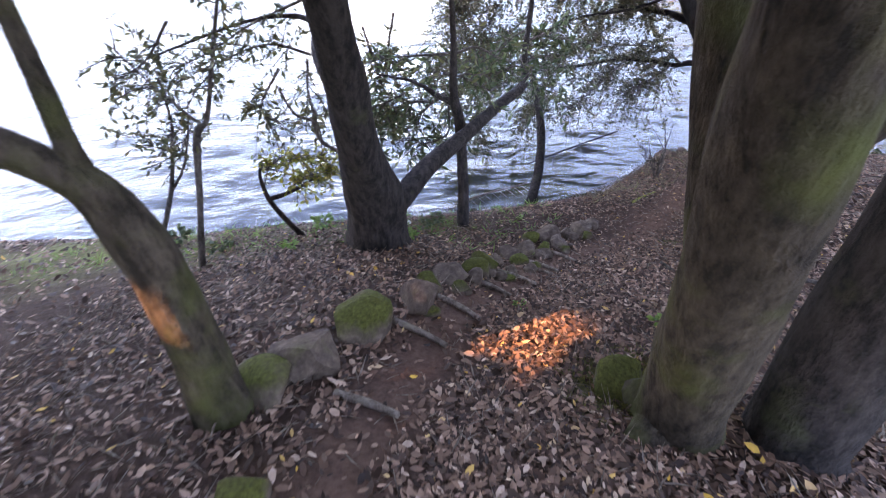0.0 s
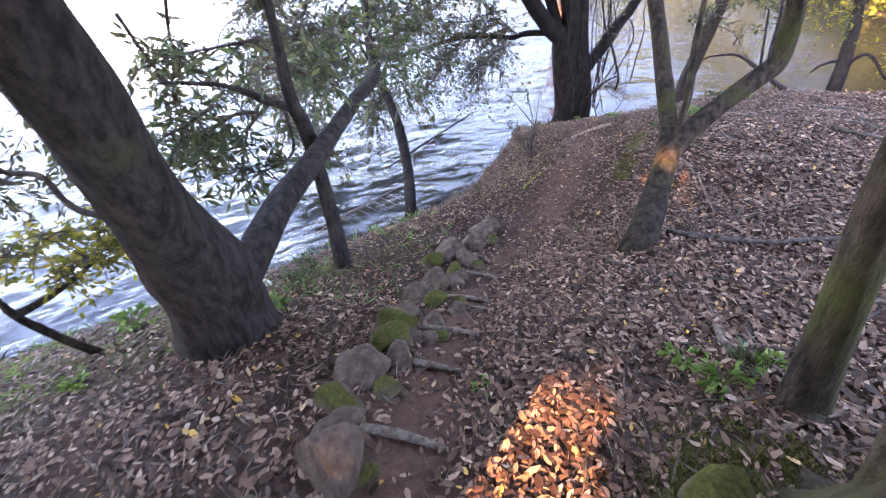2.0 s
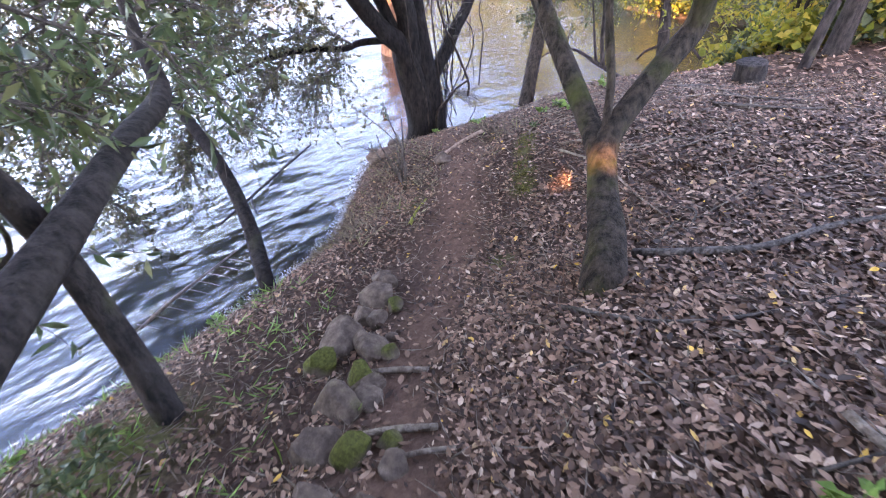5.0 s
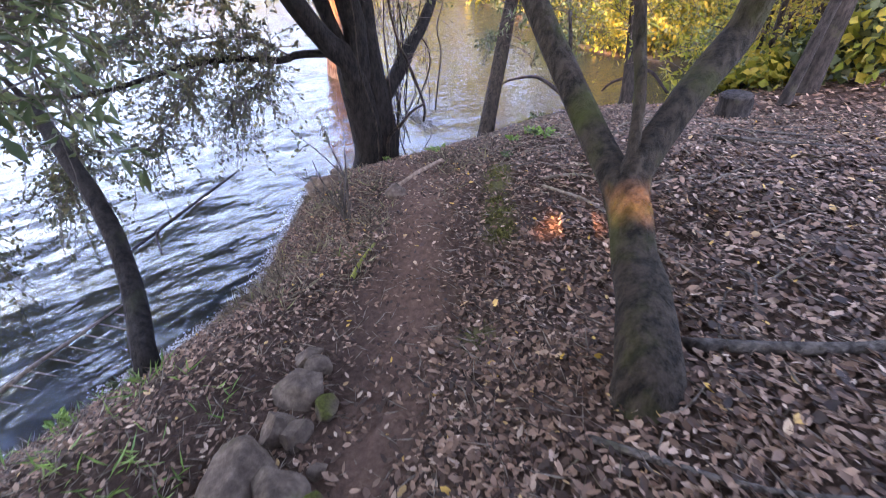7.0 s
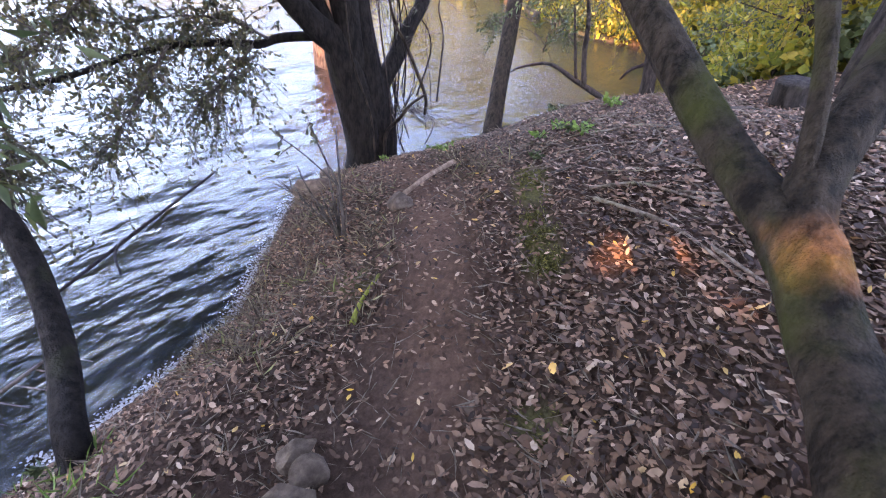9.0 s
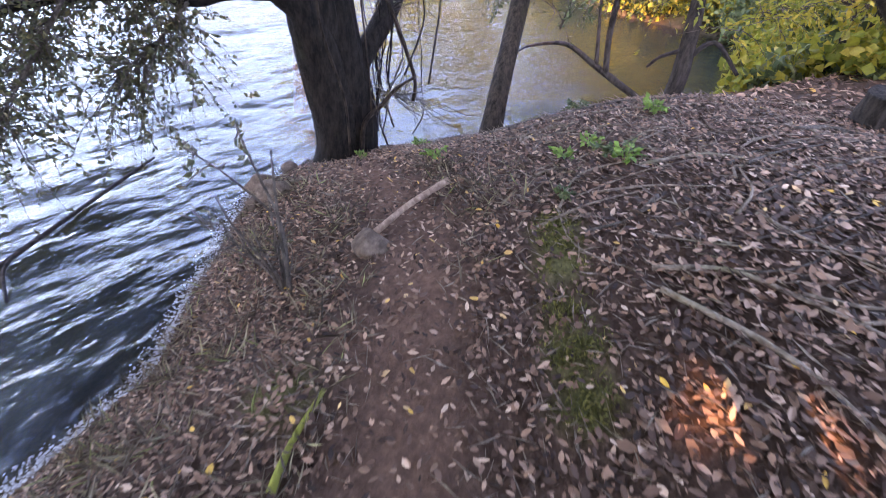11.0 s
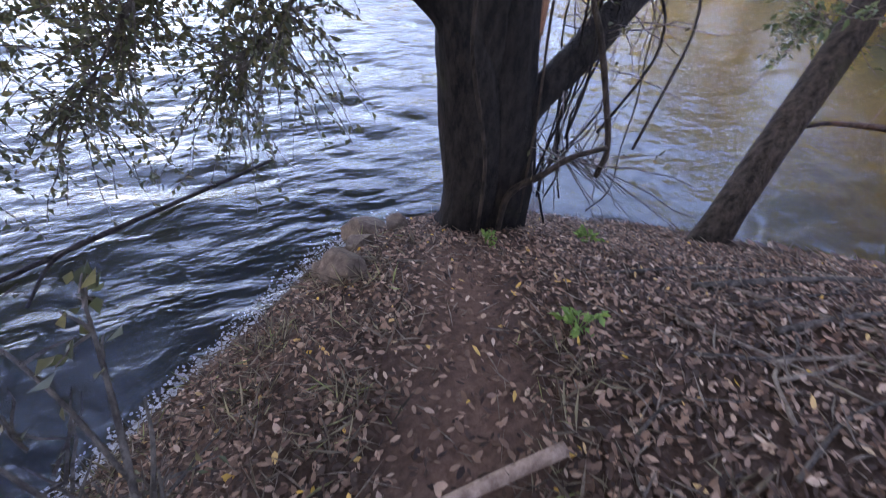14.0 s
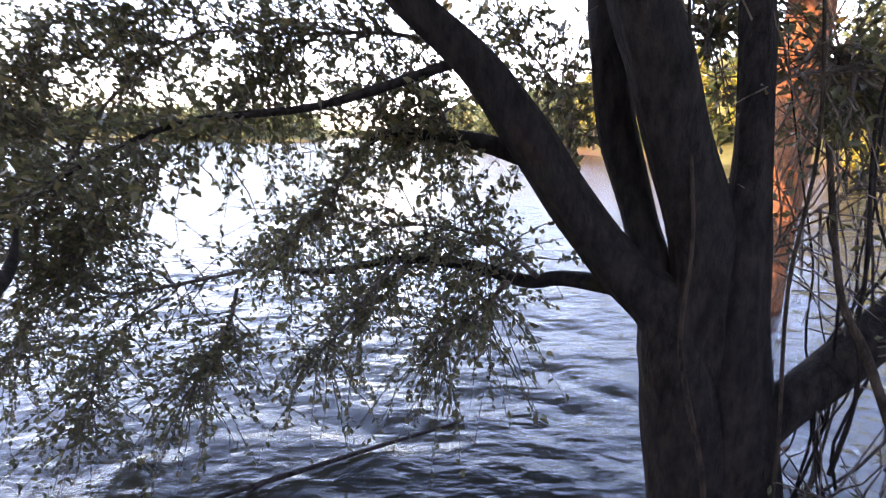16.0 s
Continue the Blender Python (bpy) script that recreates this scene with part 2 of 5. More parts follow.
SHEET = solve_sheet()


def shore_distance(x, y):
    """Metres inland from the lake's edge; negative over the lake."""
    p = np.stack([x, y], -1)
    best, inside = np.full(x.shape, 1e9), np.zeros(x.shape, bool)
    for a, b in zip(CS, np.roll(CS, -1, 0)):
        e = b - a
        h = np.clip(((p - a) @ e) / (e @ e), 0, 1)
        q = a + h[..., None] * e
        best = np.minimum(best, np.hypot(p[..., 0] - q[..., 0], p[..., 1] - q[..., 1]))
        cross = (a[1] > y) != (b[1] > y)
        inside ^= cross & (x < a[0] + (y - a[1]) / (b[1] - a[1] + 1e-12) * e[0])
    return np.where(inside, -best, best)


STEPS = [((-0.46, 0.88), (-0.19, 0.75)), ((-0.25, 1.42), (0.03, 1.28)), ((0.0, 1.78), (0.24, 1.57)), ((0.25, 2.22), (0.51, 1.97)),
         ((0.50, 2.53), (0.76, 2.26)), ((0.83, 2.68), (1.01, 2.50)), ((0.81, 2.92), (1.06, 2.65)), ((1.15, 3.26), (1.34, 2.99))]
TRAIL = np.array([(-0.6, -1.0), (-0.35, 0.6), (0.12, 1.7), (0.66, 2.4), (1.25, 3.12), (2.25, 3.68), (3.1, 4.35), (3.9, 4.95), (4.45, 5.7), (4.7, 6.3)])


def trail_distance(x, y):
    p = np.stack([x, y], -1)
    best = np.full(x.shape, 1e9)
    for a, b in zip(TRAIL[:-1], TRAIL[1:]):
        e = b - a
        h = np.clip(((p - a) @ e) / (e @ e), 0, 1)
        q = a + h[..., None] * e
        best = np.minimum(best, np.hypot(p[..., 0] - q[..., 0], p[..., 1] - q[..., 1]))
    return best


def ripple(x, y):
    return (np.sin(x * 3.1 + 1.3 * np.sin(y * 2.3)) * np.sin(y * 3.7 + np.sin(x * 1.9)) * 0.5 + np.sin(x * 9.1 + y * 4.2 + np.sin(y * 6)) * 0.25 + np.sin(x * 21 - y * 17) * 0.1)


def land(x, y):
    x, y = np.asarray(x, float), np.asarray(y, float)
    cx, cy = np.clip(x, -7, 12), np.clip(y, -6, 8)
    r2 = (cx[..., None] - CN[:, 0]) ** 2 + (cy[..., None] - CN[:, 1]) ** 2
    z = spline_kernel(r2) @ SHEET[:len(CN)] + SHEET[-3] + SHEET[-2] * cx + SHEET[-1] * cy
    d = shore_distance(x, y)
    away = np.hypot(x - 2, y - 2)
    far = np.clip((away - 9) / 12, 0, 1)
    z = z * (1 - far) - 1.6 * far
    hill = np.clip((away - 22) / 30, 0, 1) * np.clip(d, 0, 90) * 0.10
    bank = WATER + np.where(d > 0, 0.85 * d, 0.35 * np.maximum(d, -12))
    k = 0.12
    h = np.clip(0.5 + 0.5 * (bank - z) / k, 0, 1)
    z = bank * (1 - h) + z * h - k * h * (1 - h)
    td = trail_distance(x, y)
    rough = np.clip((td - 0.15) / 0.3, 0.15, 1)
    return z + hill + ripple(x, y) * 0.03 * rough


def land_at(x, y):
    return float(land(np.array([x]), np.array([y]))[0])


# ---- mesh helpers ----
def mesh_data(name, verts, faces, material, smooth=True):
    me = bpy.data.meshes.new(name)
    me.from_pydata([tuple(v) for v in verts], [], [tuple(f) for f in faces])
    if smooth:
        me.polygons.foreach_set("use_smooth", [True] * len(me.polygons))
    me.materials.append(material)
    return me


def quad_mesh(name, verts, faces, material, smooth=False):
    """Fast mesh from arrays: faces all of one size."""
    me = bpy.data.meshes.new(name)
    n, k = faces.shape
    me.vertices.add(len(verts))
    me.vertices.foreach_set("co", np.ascontiguousarray(verts, dtype=np.float32).ravel())
    me.loops.add(n * k)
    me.loops.foreach_set("vertex_index", np.ascontiguousarray(faces, dtype=np.int32).ravel())
    me.polygons.add(n)
    me.polygons.foreach_set("loop_start", np.arange(0, n * k, k, dtype=np.int32))
    if smooth:
        me.polygons.foreach_set("use_smooth", np.ones(n, bool))
    me.update(calc_edges=True)
    me.validate()
    me.materials.append(material)
    return me


def part(name, me, parent, label=""):
    ob = new(name, me)
    ob.parent = parent
    ob.matrix_parent_inverse = parent.matrix_world.inverted()
    return tagged(ob, label) if label else ob


def thing(name, at, label, category, group="", kind=""):
    ob = new(name)
    ob.location = at
    ob.matrix_world = Matrix.Translation(at)
    return tagged(ob, label, category, group, kind)


def smooth_path(pts, per=5):
    """Catmull-Rom through rows of any width."""
    p = np.array(pts, float)
    p = np.vstack([2 * p[0] - p[1], p, 2 * p[-1] - p[-2]])
    out = []
    for i in range(1, len(p) - 2):
        for u in np.linspace(0, 1, per, endpoint=False):
            out.append(0.5 * (2 * p[i] + (p[i + 1] - p[i - 1]) * u + (2 * p[i - 1] - 5 * p[i] + 4 * p[i + 1] - p[i + 2]) * u * u + (3 * p[i] - p[i - 1] - 3 * p[i + 1] + p[i + 2]) * u ** 3))
    out.append(p[-2])
    return np.array(out)


def tube(rows, sides=10, rough=0.08, seed=0, flare=0.0):
    """Verts and faces of a tapered, uneven tube. rows: x, y, z, radius."""
    rows = np.asarray(rows, float)
    c, r = rows[:, :3], np.maximum(rows[:, 3], 0.0015)
    tang = np.gradient(c, axis=0)
    tang /= np.linalg.norm(tang, axis=1)[:, None] + 1e-9
    ref = np.array([0.3, 0.9, 0.1]) if abs(tang[0][2]) > 0.6 else np.array([0, 0, 1.0])
    verts, faces = [], []
    side = np.cross(tang[0], ref)
    lg = np.random.default_rng(seed)
    ph = lg.uniform(0, 6.28, 4)
    for i in range(len(c)):
        side = side - tang[i] * (side @ tang[i])
        side /= np.linalg.norm(side) + 1e-9
        up = np.cross(tang[i], side)
        for k in range(sides):
            a = 2 * math.pi * k / sides
            w = 1 + rough * (math.sin(3 * a + ph[0] + i * 0.35) + 0.7 * math.sin(2 * a + ph[1] - i * 0.5) + 0.5 * math.sin(5 * a + ph[2] + i * 0.9))
            w *= 1 + flare * max(0, 1 - i / 5) ** 2 * (1 + 0.6 * math.sin(4 * a + ph[3]))
            verts.append(c[i] + r[i] * w * (math.cos(a) * side + math.sin(a) * up))
    n = len(c)
    for i in range(n - 1):
        for k in range(sides):
            k2 = (k + 1) % sides
            faces.append((i * sides + k, i * sides + k2, (i + 1) * sides + k2, (i + 1) * sides + k))
    faces.append(tuple(range(sides))[::-1])
    faces.append(tuple((n - 1) * sides + k for k in range(sides)))
    return verts, faces


def limb(name, pts, material, parent, label="", sides=12, rough=0.045, seed=0, flare=0.0, per=5):
    v, f = tube(smooth_path(pts, per), sides, rough, seed, flare)
    return part(name, mesh_data(name, v, f, material), parent, label)


def leaf_arrays(base, direction, length, width, rg):
    """Folded leaf blades, two triangles each side of the midrib."""
    n = len(base)
    d = direction / (np.linalg.norm(direction, axis=1)[:, None] + 1e-9)
    w = np.cross(d, rg.normal(size=(n, 3)))
    w /= np.linalg.norm(w, axis=1)[:, None] + 1e-9
    nrm = np.cross(d, w)
    L, W = length[:, None], width[:, None]
    mid = base + d * L * 0.45
    tip = base + d * L - nrm * L * 0.12
    verts = np.stack([base, mid + w * W + nrm * W * 0.45, tip, mid - w * W + nrm * W * 0.45], 1).reshape(-1, 3)
    i = np.arange(n)[:, None] * 4
    faces = np.concatenate([i + np.array([[0, 1, 2]]), i + np.array([[0, 2, 3]])], 1).reshape(-1, 3)
    return verts, faces


def sprays(boughs, twigs, leaves, rg, twig_len, leaf_len, droop=0.35, ratio=0.17, bare=0.0, fan=1.0, keep=None):
    """Foliage along boughs (polylines): thin twigs, each with its leaves. Returns leaf arrays and twig tubes."""
    LB, LD, LL = [], [], []
    tv, tf = [], []
    for b in boughs:
        rows = smooth_path(b, 4)[:, :3]
        for _ in range(twigs):
            u = rg.uniform(0.12, 1.0) * (len(rows) - 1.001)
            i = int(u)
            p = rows[i] + (rows[i + 1] - rows[i]) * (u - i)
            d = rows[min(i + 1, len(rows) - 1)] - rows[max(i - 1, 0)]
            d = d / (np.linalg.norm(d) + 1e-9) * 0.5 + rg.normal(size=3) * 0.75 * fan
            d /= np.linalg.norm(d)
            ln = twig_len * rg.uniform(0.4, 1.3)
            s = np.linspace(0, 1, 5)[:, None]
            line = p + d * ln * s + np.array([0, 0, -1]) * droop * ln * s ** 2 + rg.normal(size=(5, 3)) * 0.04 * ln * s
            if keep is not None and not keep(line).all():
                continue
            o = len(tv)
            v, f = tube(np.c_[line, np.linspace(0.006, 0.002, 5)], 3, 0.0)
            tf += [tuple(q + o for q in g) for g in f]
            tv += v
            if rg.random() < bare:
                continue
            k = rg.poisson(leaves)
            at = rg.uniform(0.15, 1.0, k) * 4
            j = np.minimum(at.astype(int), 3)
            pos = line[j] + (line[j + 1] - line[j]) * (at - j)[:, None]
            LB.append(pos + rg.normal(size=(k, 3)) * 0.012)
            LD.append(d * 0.5 + rg.normal(size=(k, 3)) * 0.8 + np.array([0, 0, -droop]))
            LL.append(leaf_len * rg.uniform(0.55, 1.25, k))
    base, direc, length = np.concatenate(LB), np.concatenate(LD), np.concatenate(LL)
    return (base, direc, length, length * ratio), (tv, tf)


def foliage(parent, boughs, twigs, leaves, material, seed, twig_len=0.35, leaf_len=0.07, droop=0.35, ratio=0.17, bare=0.0, label="", keep=None, fan=1.0):
    rg = np.random.default_rng(seed)
    (b, d, ln, w), (tv, tf) = sprays(boughs, twigs, leaves, rg, twig_len, leaf_len, droop, ratio, bare, fan, keep)
    if keep is not None:
        m = keep(b)
        b, d, ln, w = b[m], d[m], ln[m], w[m]
    v, f = leaf_arrays(b, d, ln, w, rg)
    crown = part("crown", quad_mesh("crown", v, f, material), parent, label)
    crown["kind"] = "stuff"
    tw = part("twig_spray", mesh_data("twig_spray", tv, tf, TWIG, False), parent)
    tw["kind"] = "stuff"
    return crown


# ---- ground and lake ----
def axis_steps(lo, hi, step, reach):
    near = np.arange(lo, hi + step * 0.5, step)
    out, s, v = [], step, hi
    while v < reach:
        s *= 1.16
        v += s
        out.append(v)
    neg, s, v = [], step, lo
    while v > -reach:
        s *= 1.16
        v -= s
        neg.append(v)
    return np.array(neg[::-1] + list(near) + out)


gx, gy = axis_steps(-4, 8.5, 0.06, 2600), axis_steps(-1.5, 8, 0.06, 2600)
XX, YY = np.meshgrid(gx, gy)
ZZ = land(XX, YY)
nx, ny = len(gx), len(gy)
idx = np.arange(nx * ny).reshape(ny, nx)
gf = np.stack([idx[:-1, :-1], idx[:-1, 1:], idx[1:, 1:], idx[1:, :-1]], -1).reshape(-1, 4)
gme = quad_mesh("ground", np.stack([XX, YY, ZZ], -1).reshape(-1, 3), gf, GROUND, True)
td = trail_distance(XX, YY) + ripple(XX * 1.7, YY * 1.7) * 0.12
sd = shore_distance(XX, YY)
dirt = np.clip(1.1 - td / 0.30, 0, 1)
MOSS_SPOTS = [(3.95, 4.18, 0.09), (3.82, 4.10, 0.08), (3.68, 4.02, 0.09), (3.52, 3.92, 0.08), (3.38, 3.82, 0.10), (3.22, 3.70, 0.09), (2.45, 3.35, 0.09), (0.99, 1.0, 0.26), (0.78, 0.95, 0.22), (-0.9, 3.5, 0.5), (0.1, 3.7, 0.3), (-2.2, 3.6, 0.8), (-4.0, 3.8, 1.2), (2.75, 4.62, 0.12), (0.8, 5.0, 0.5)]
moss = np.zeros(XX.shape)
for mx, my, mr in MOSS_SPOTS:
    moss = np.maximum(moss, np.clip(1.5 - np.hypot(XX - mx, YY - my) / mr, 0, 1))
grassy = np.clip((np.hypot(XX - 2, YY - 2) - 7) / 5, 0, 1) * (sd > 0)
cover = np.stack([dirt, moss, grassy, np.ones_like(dirt)], -1).reshape(-1, 4)
gme.color_attributes.new("cover", "FLOAT_COLOR", "POINT").data.foreach_set("color", cover.astype(np.float32).ravel())
tagged(new("ground", gme), "brown leaf-strewn lakeside slope of soil and leaf mould", "ground", kind="structure")


def swell(x, y):
    """Height of the wavelets that run in over the lake towards the bank."""
    lg = np.random.default_rng(77)
    cell = np.maximum(0.065, 0.045 * (np.hypot(x - 3, y - 6) - 6))
    z = np.zeros(x.shape)
    for lam in np.geomspace(0.19, 1.9, 32):
        a = lg.normal(-1.75, 0.42)
        k = 2 * math.pi / lam
        ph = k * (x * math.cos(a) + y * math.sin(a)) + lg.uniform(0, 6.28)
        group = 0.65 + 0.35 * np.sin(0.21 * k * (x * math.sin(a + 0.3) - y * math.cos(a + 0.3)) + lg.uniform(0, 6.28))
        z += 0.042 / k * (1.15 - 0.3 * lam) * group * (np.sin(ph) + 0.25 * np.cos(2 * ph)) * np.clip(lam / cell / 2.5 - 1, 0, 1)
    calm = np.clip((np.hypot(x - 14.5, y - 5.5) - 4.5) / 5.5, 0.25, 1)
    return z * calm * np.clip(-shore_distance(x, y) / 0.9, 0.3, 1)


def graded(lo, hi, step, start, end, grow):
    out = list(np.arange(lo, hi, step))
    d = step
    while out[-1] < end:
        d *= grow
        out.append(out[-1] + d)
    d = step
    while out[0] > start:
        d *= grow
        out.insert(0, out[0] - d)
    return np.array(out)


wx, wy = graded(-3.5, 9.0, 0.065, -2600, 2600, 1.05), graded(5.3, 12.0, 0.055, 3.0, 2600, 1.05)
WX, WY = np.meshgrid(wx, wy)
wi = np.arange(WX.size).reshape(WX.shape)
wf = np.stack([wi[:-1, :-1], wi[:-1, 1:], wi[1:, 1:], wi[1:, :-1]], -1).reshape(-1, 4)
tagged(new("water", quad_mesh("water", np.stack([WX, WY, WATER + swell(WX, WY)], -1).reshape(-1, 3), wf, LAKE, True)), "rippled blue-grey lake water reflecting a bright sky", "lake", kind="structure")


# ---- trees by the trail ----
def tree(name, base, label, trunk, limbs, material, category="tree", flare=0.35, sides=16):
    t = thing(name, (base[0], base[1], base[2]), label, category)
    limb("trunk", trunk, material, t, sides=sides, seed=len(limbs) + int(abs(base[0]) * 100), flare=flare)
    for k, l in enumerate(limbs):
        limb("limb", l, material, t, sides=10, seed=k + 3)
    return t


A = tree("leaning_tree", (-0.50, 2.97, -1.25), "thick dark-barked tree with a rising side limb on the bank", 
         [(-0.50, 2.98, -1.45, 0.32), (-0.50, 2.98, -1.22, 0.285), (-0.47, 2.95, -0.90, 0.25), (-0.45, 2.85, -0.60, 0.22), (-0.46, 2.70, -0.28, 0.165), (-0.45, 2.52, 0.10, 0.135), (-0.43, 2.38, 0.43, 0.12), (-0.42, 2.22, 0.8, 0.11), (-0.40, 1.95, 1.5, 0.10), (-0.5, 1.6, 2.6, 0.08)],
         [[(-0.40, 2.95, -0.95, 0.13), (-0.22, 3.0, -0.78, 0.105), (0.02, 3.2, -0.62, 0.08), (0.38, 3.6, -0.55, 0.062), (0.78, 4.15, -0.52, 0.055), (1.10, 4.63, -0.52, 0.05), (1.12, 4.75, -0.25, 0.035), (1.2, 4.9, 0.3, 0.024), (1.25, 5.0, 0.9, 0.016)]], BARK)
B = tree("bent_tree", (-0.89, 0.81, -0.36), "slender dark tree bent over towards the lake",
         [(-0.88, 0.80, -0.55, 0.15), (-0.885, 0.81, -0.33, 0.115), (-0.862, 0.83, -0.055, 0.092), (-0.85, 0.842, 0.277, 0.085), (-0.85, 0.842, 0.506, 0.075), (-0.868, 0.827, 0.67, 0.058), (-0.909, 0.791, 0.761, 0.047), (-0.955, 0.754, 0.843, 0.044), (-1.02, 0.70, 0.93, 0.038), (-1.3, 0.55, 1.3, 0.03)],
         [[(-0.868, 0.826, 0.66, 0.035), (-0.868, 0.826, 0.785, 0.029), (-0.856, 0.837, 0.908, 0.026), (-0.843, 0.848, 1.051, 0.022), (-0.836, 0.853, 1.2, 0.02), (-0.82, 0.85, 1.7, 0.016)]], BARK_MOSS)
C1 = tree("stout_tree", (0.98, 0.73, -0.60), "stout brown tree with mossy root flare beside the steps",
          [(1.02, 0.76, -0.85, 0.27), (0.985, 0.735, -0.62, 0.19), (0.925, 0.69, -0.30, 0.160), (0.866, 0.644, 0.0, 0.150), (0.808, 0.60, 0.30, 0.142), (0.749, 0.556, 0.60, 0.134), (0.69, 0.511, 0.90, 0.126), (0.62, 0.46, 1.30, 0.115), (0.53, 0.40, 2.0, 0.10), (0.45, 0.35, 3.2, 0.08)],
          [[(0.95, 0.74, -0.45, 0.10), (0.86, 0.86, -0.60, 0.085), (0.79, 0.98, -0.72, 0.06), (0.74, 1.08, -0.80, 0.04)], [(0.92, 0.70, -0.45, 0.10), (0.76, 0.62, -0.55, 0.075), (0.62, 0.56, -0.64, 0.045)]], BARK_MOSS, flare=0.18)
C5 = tree("twin_trunk", (1.07, 0.78, -0.65), "dark greenish trunk growing close against the stout tree",
          [(1.11, 0.75, -0.9, 0.12), (1.075, 0.767, -0.62, 0.092), (1.02, 0.797, -0.30, 0.086), (0.968, 0.827, 0.0, 0.087), (0.915, 0.858, 0.30, 0.090), (0.862, 0.888, 0.60, 0.093), (0.809, 0.919, 0.90, 0.095), (0.738, 0.959, 1.30, 0.095), (0.62, 1.0, 2.0, 0.09), (0.5, 1.05, 3.2, 0.07)],
          [[(1.08, 0.80, -0.58, 0.07), (1.13, 0.92, -0.68, 0.05), (1.17, 1.04, -0.78, 0.03), (1.20, 1.14, -0.86, 0.015)]], BARK_MOSS, flare=0.2)
C2 = tree("straight_tree", (1.46, 1.12, -0.80), "slim dark tree trunk rising behind stouter ones",
          [(1.48, 1.09, -1.0, 0.11), (1.465, 1.115, -0.78, 0.085), (1.44, 1.16, -0.45, 0.068), (1.40, 1.226, 0.0, 0.056), (1.375, 1.27, 0.3, 0.05), (1.35, 1.315, 0.6, 0.046), (1.3, 1.42, 1.3, 0.042), (1.3, 1.5, 3.0, 0.035)],
          [[(1.46, 1.10, -0.74, 0.04), (1.38, 1.04, -0.76, 0.03), (1.27, 1.02, -0.80, 0.02), (1.16, 1.06, -0.84, 0.012)]], BARK_MOSS, flare=0.3)
C3 = tree("shaded_tree", (1.39, 0.61, -0.62), "shaded brown trunk standing close behind its neighbours",
          [(1.40, 0.60, -0.85, 0.21), (1.386, 0.613, -0.60, 0.177), (1.368, 0.635, 0.0, 0.163), (1.349, 0.657, 0.60, 0.149), (1.327, 0.683, 1.3, 0.133), (1.3, 0.7, 3.0, 0.1)],
          [[(1.40, 0.56, -0.50, 0.10), (1.46, 0.44, -0.62, 0.07), (1.55, 0.33, -0.70, 0.04)], [(1.45, 0.68, -0.52, 0.09), (1.56, 0.76, -0.68, 0.06), (1.68, 0.82, -0.80, 0.03)]], BARK, flare=0.25)
D = tree("slim_tree", (0.33, 3.76, -1.74), "slim dark tree curving up behind the leaning trunk",
         [(0.33, 3.78, -1.95, 0.085), (0.33, 3.76, -1.72, 0.07), (0.345, 3.82, -1.27, 0.058), (0.345, 3.86, -0.82, 0.054), (0.33, 3.84, -0.52, 0.05), (0.285, 3.80, -0.31, 0.044), (0.28, 3.74, -0.06, 0.034), (0.29, 3.70, 0.2, 0.026), (0.28, 3.68, 0.8, 0.018)],
         [[(0.29, 3.80, -0.35, 0.033), (0.14, 3.82, -0.27, 0.027), (0.02, 3.84, -0.19, 0.019), (-0.12, 3.9, -0.14, 0.013), (-0.4, 4.0, -0.1, 0.008)]], BARK)
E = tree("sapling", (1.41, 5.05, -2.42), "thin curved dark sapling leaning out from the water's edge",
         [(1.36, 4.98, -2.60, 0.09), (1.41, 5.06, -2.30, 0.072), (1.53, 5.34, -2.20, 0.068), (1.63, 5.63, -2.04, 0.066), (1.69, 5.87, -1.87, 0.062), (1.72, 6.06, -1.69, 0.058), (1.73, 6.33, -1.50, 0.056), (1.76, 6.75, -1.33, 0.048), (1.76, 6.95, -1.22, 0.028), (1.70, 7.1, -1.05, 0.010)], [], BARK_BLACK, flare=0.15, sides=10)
F = tree("forked_tree", (2.22, 2.53, -1.37), "mossy brown tree forked low with spreading limbs beside the trail",
         [(2.20, 2.50, -1.58, 0.15), (2.22, 2.53, -1.36, 0.125), (2.42, 2.66, -1.20, 0.098), (2.56, 2.76, -1.12, 0.088), (2.70, 2.86, -1.00, 0.085), (2.78, 2.92, -0.93, 0.075)],
         [[(2.64, 2.82, -1.06, 0.07), (2.80, 2.96, -0.96, 0.073), (2.99, 3.16, -0.86, 0.068), (3.25, 3.6, -0.5, 0.066), (3.46, 4.08, 0.0, 0.06), (3.7, 4.6, 0.5, 0.05), (4.0, 5.2, 1.3, 0.035)],
          [(2.64, 2.82, -1.06, 0.07), (2.83, 2.91, -0.90, 0.07), (3.07, 2.88, -0.70, 0.068), (3.34, 2.82, -0.5, 0.068), (3.46, 2.79, -0.38, 0.066), (3.40, 2.77, -0.1, 0.062), (3.28, 2.74, 0.15, 0.055), (3.1, 2.7, 0.6, 0.045), (3.0, 2.6, 1.4, 0.03)],
          [(2.82, 2.93, -0.90, 0.026), (2.92, 3.0, -0.62, 0.024), (2.98, 3.08, -0.42, 0.027), (2.99, 3.12, -0.25, 0.02), (3.05, 3.2, 0.1, 0.014)]], BARK_GREY)
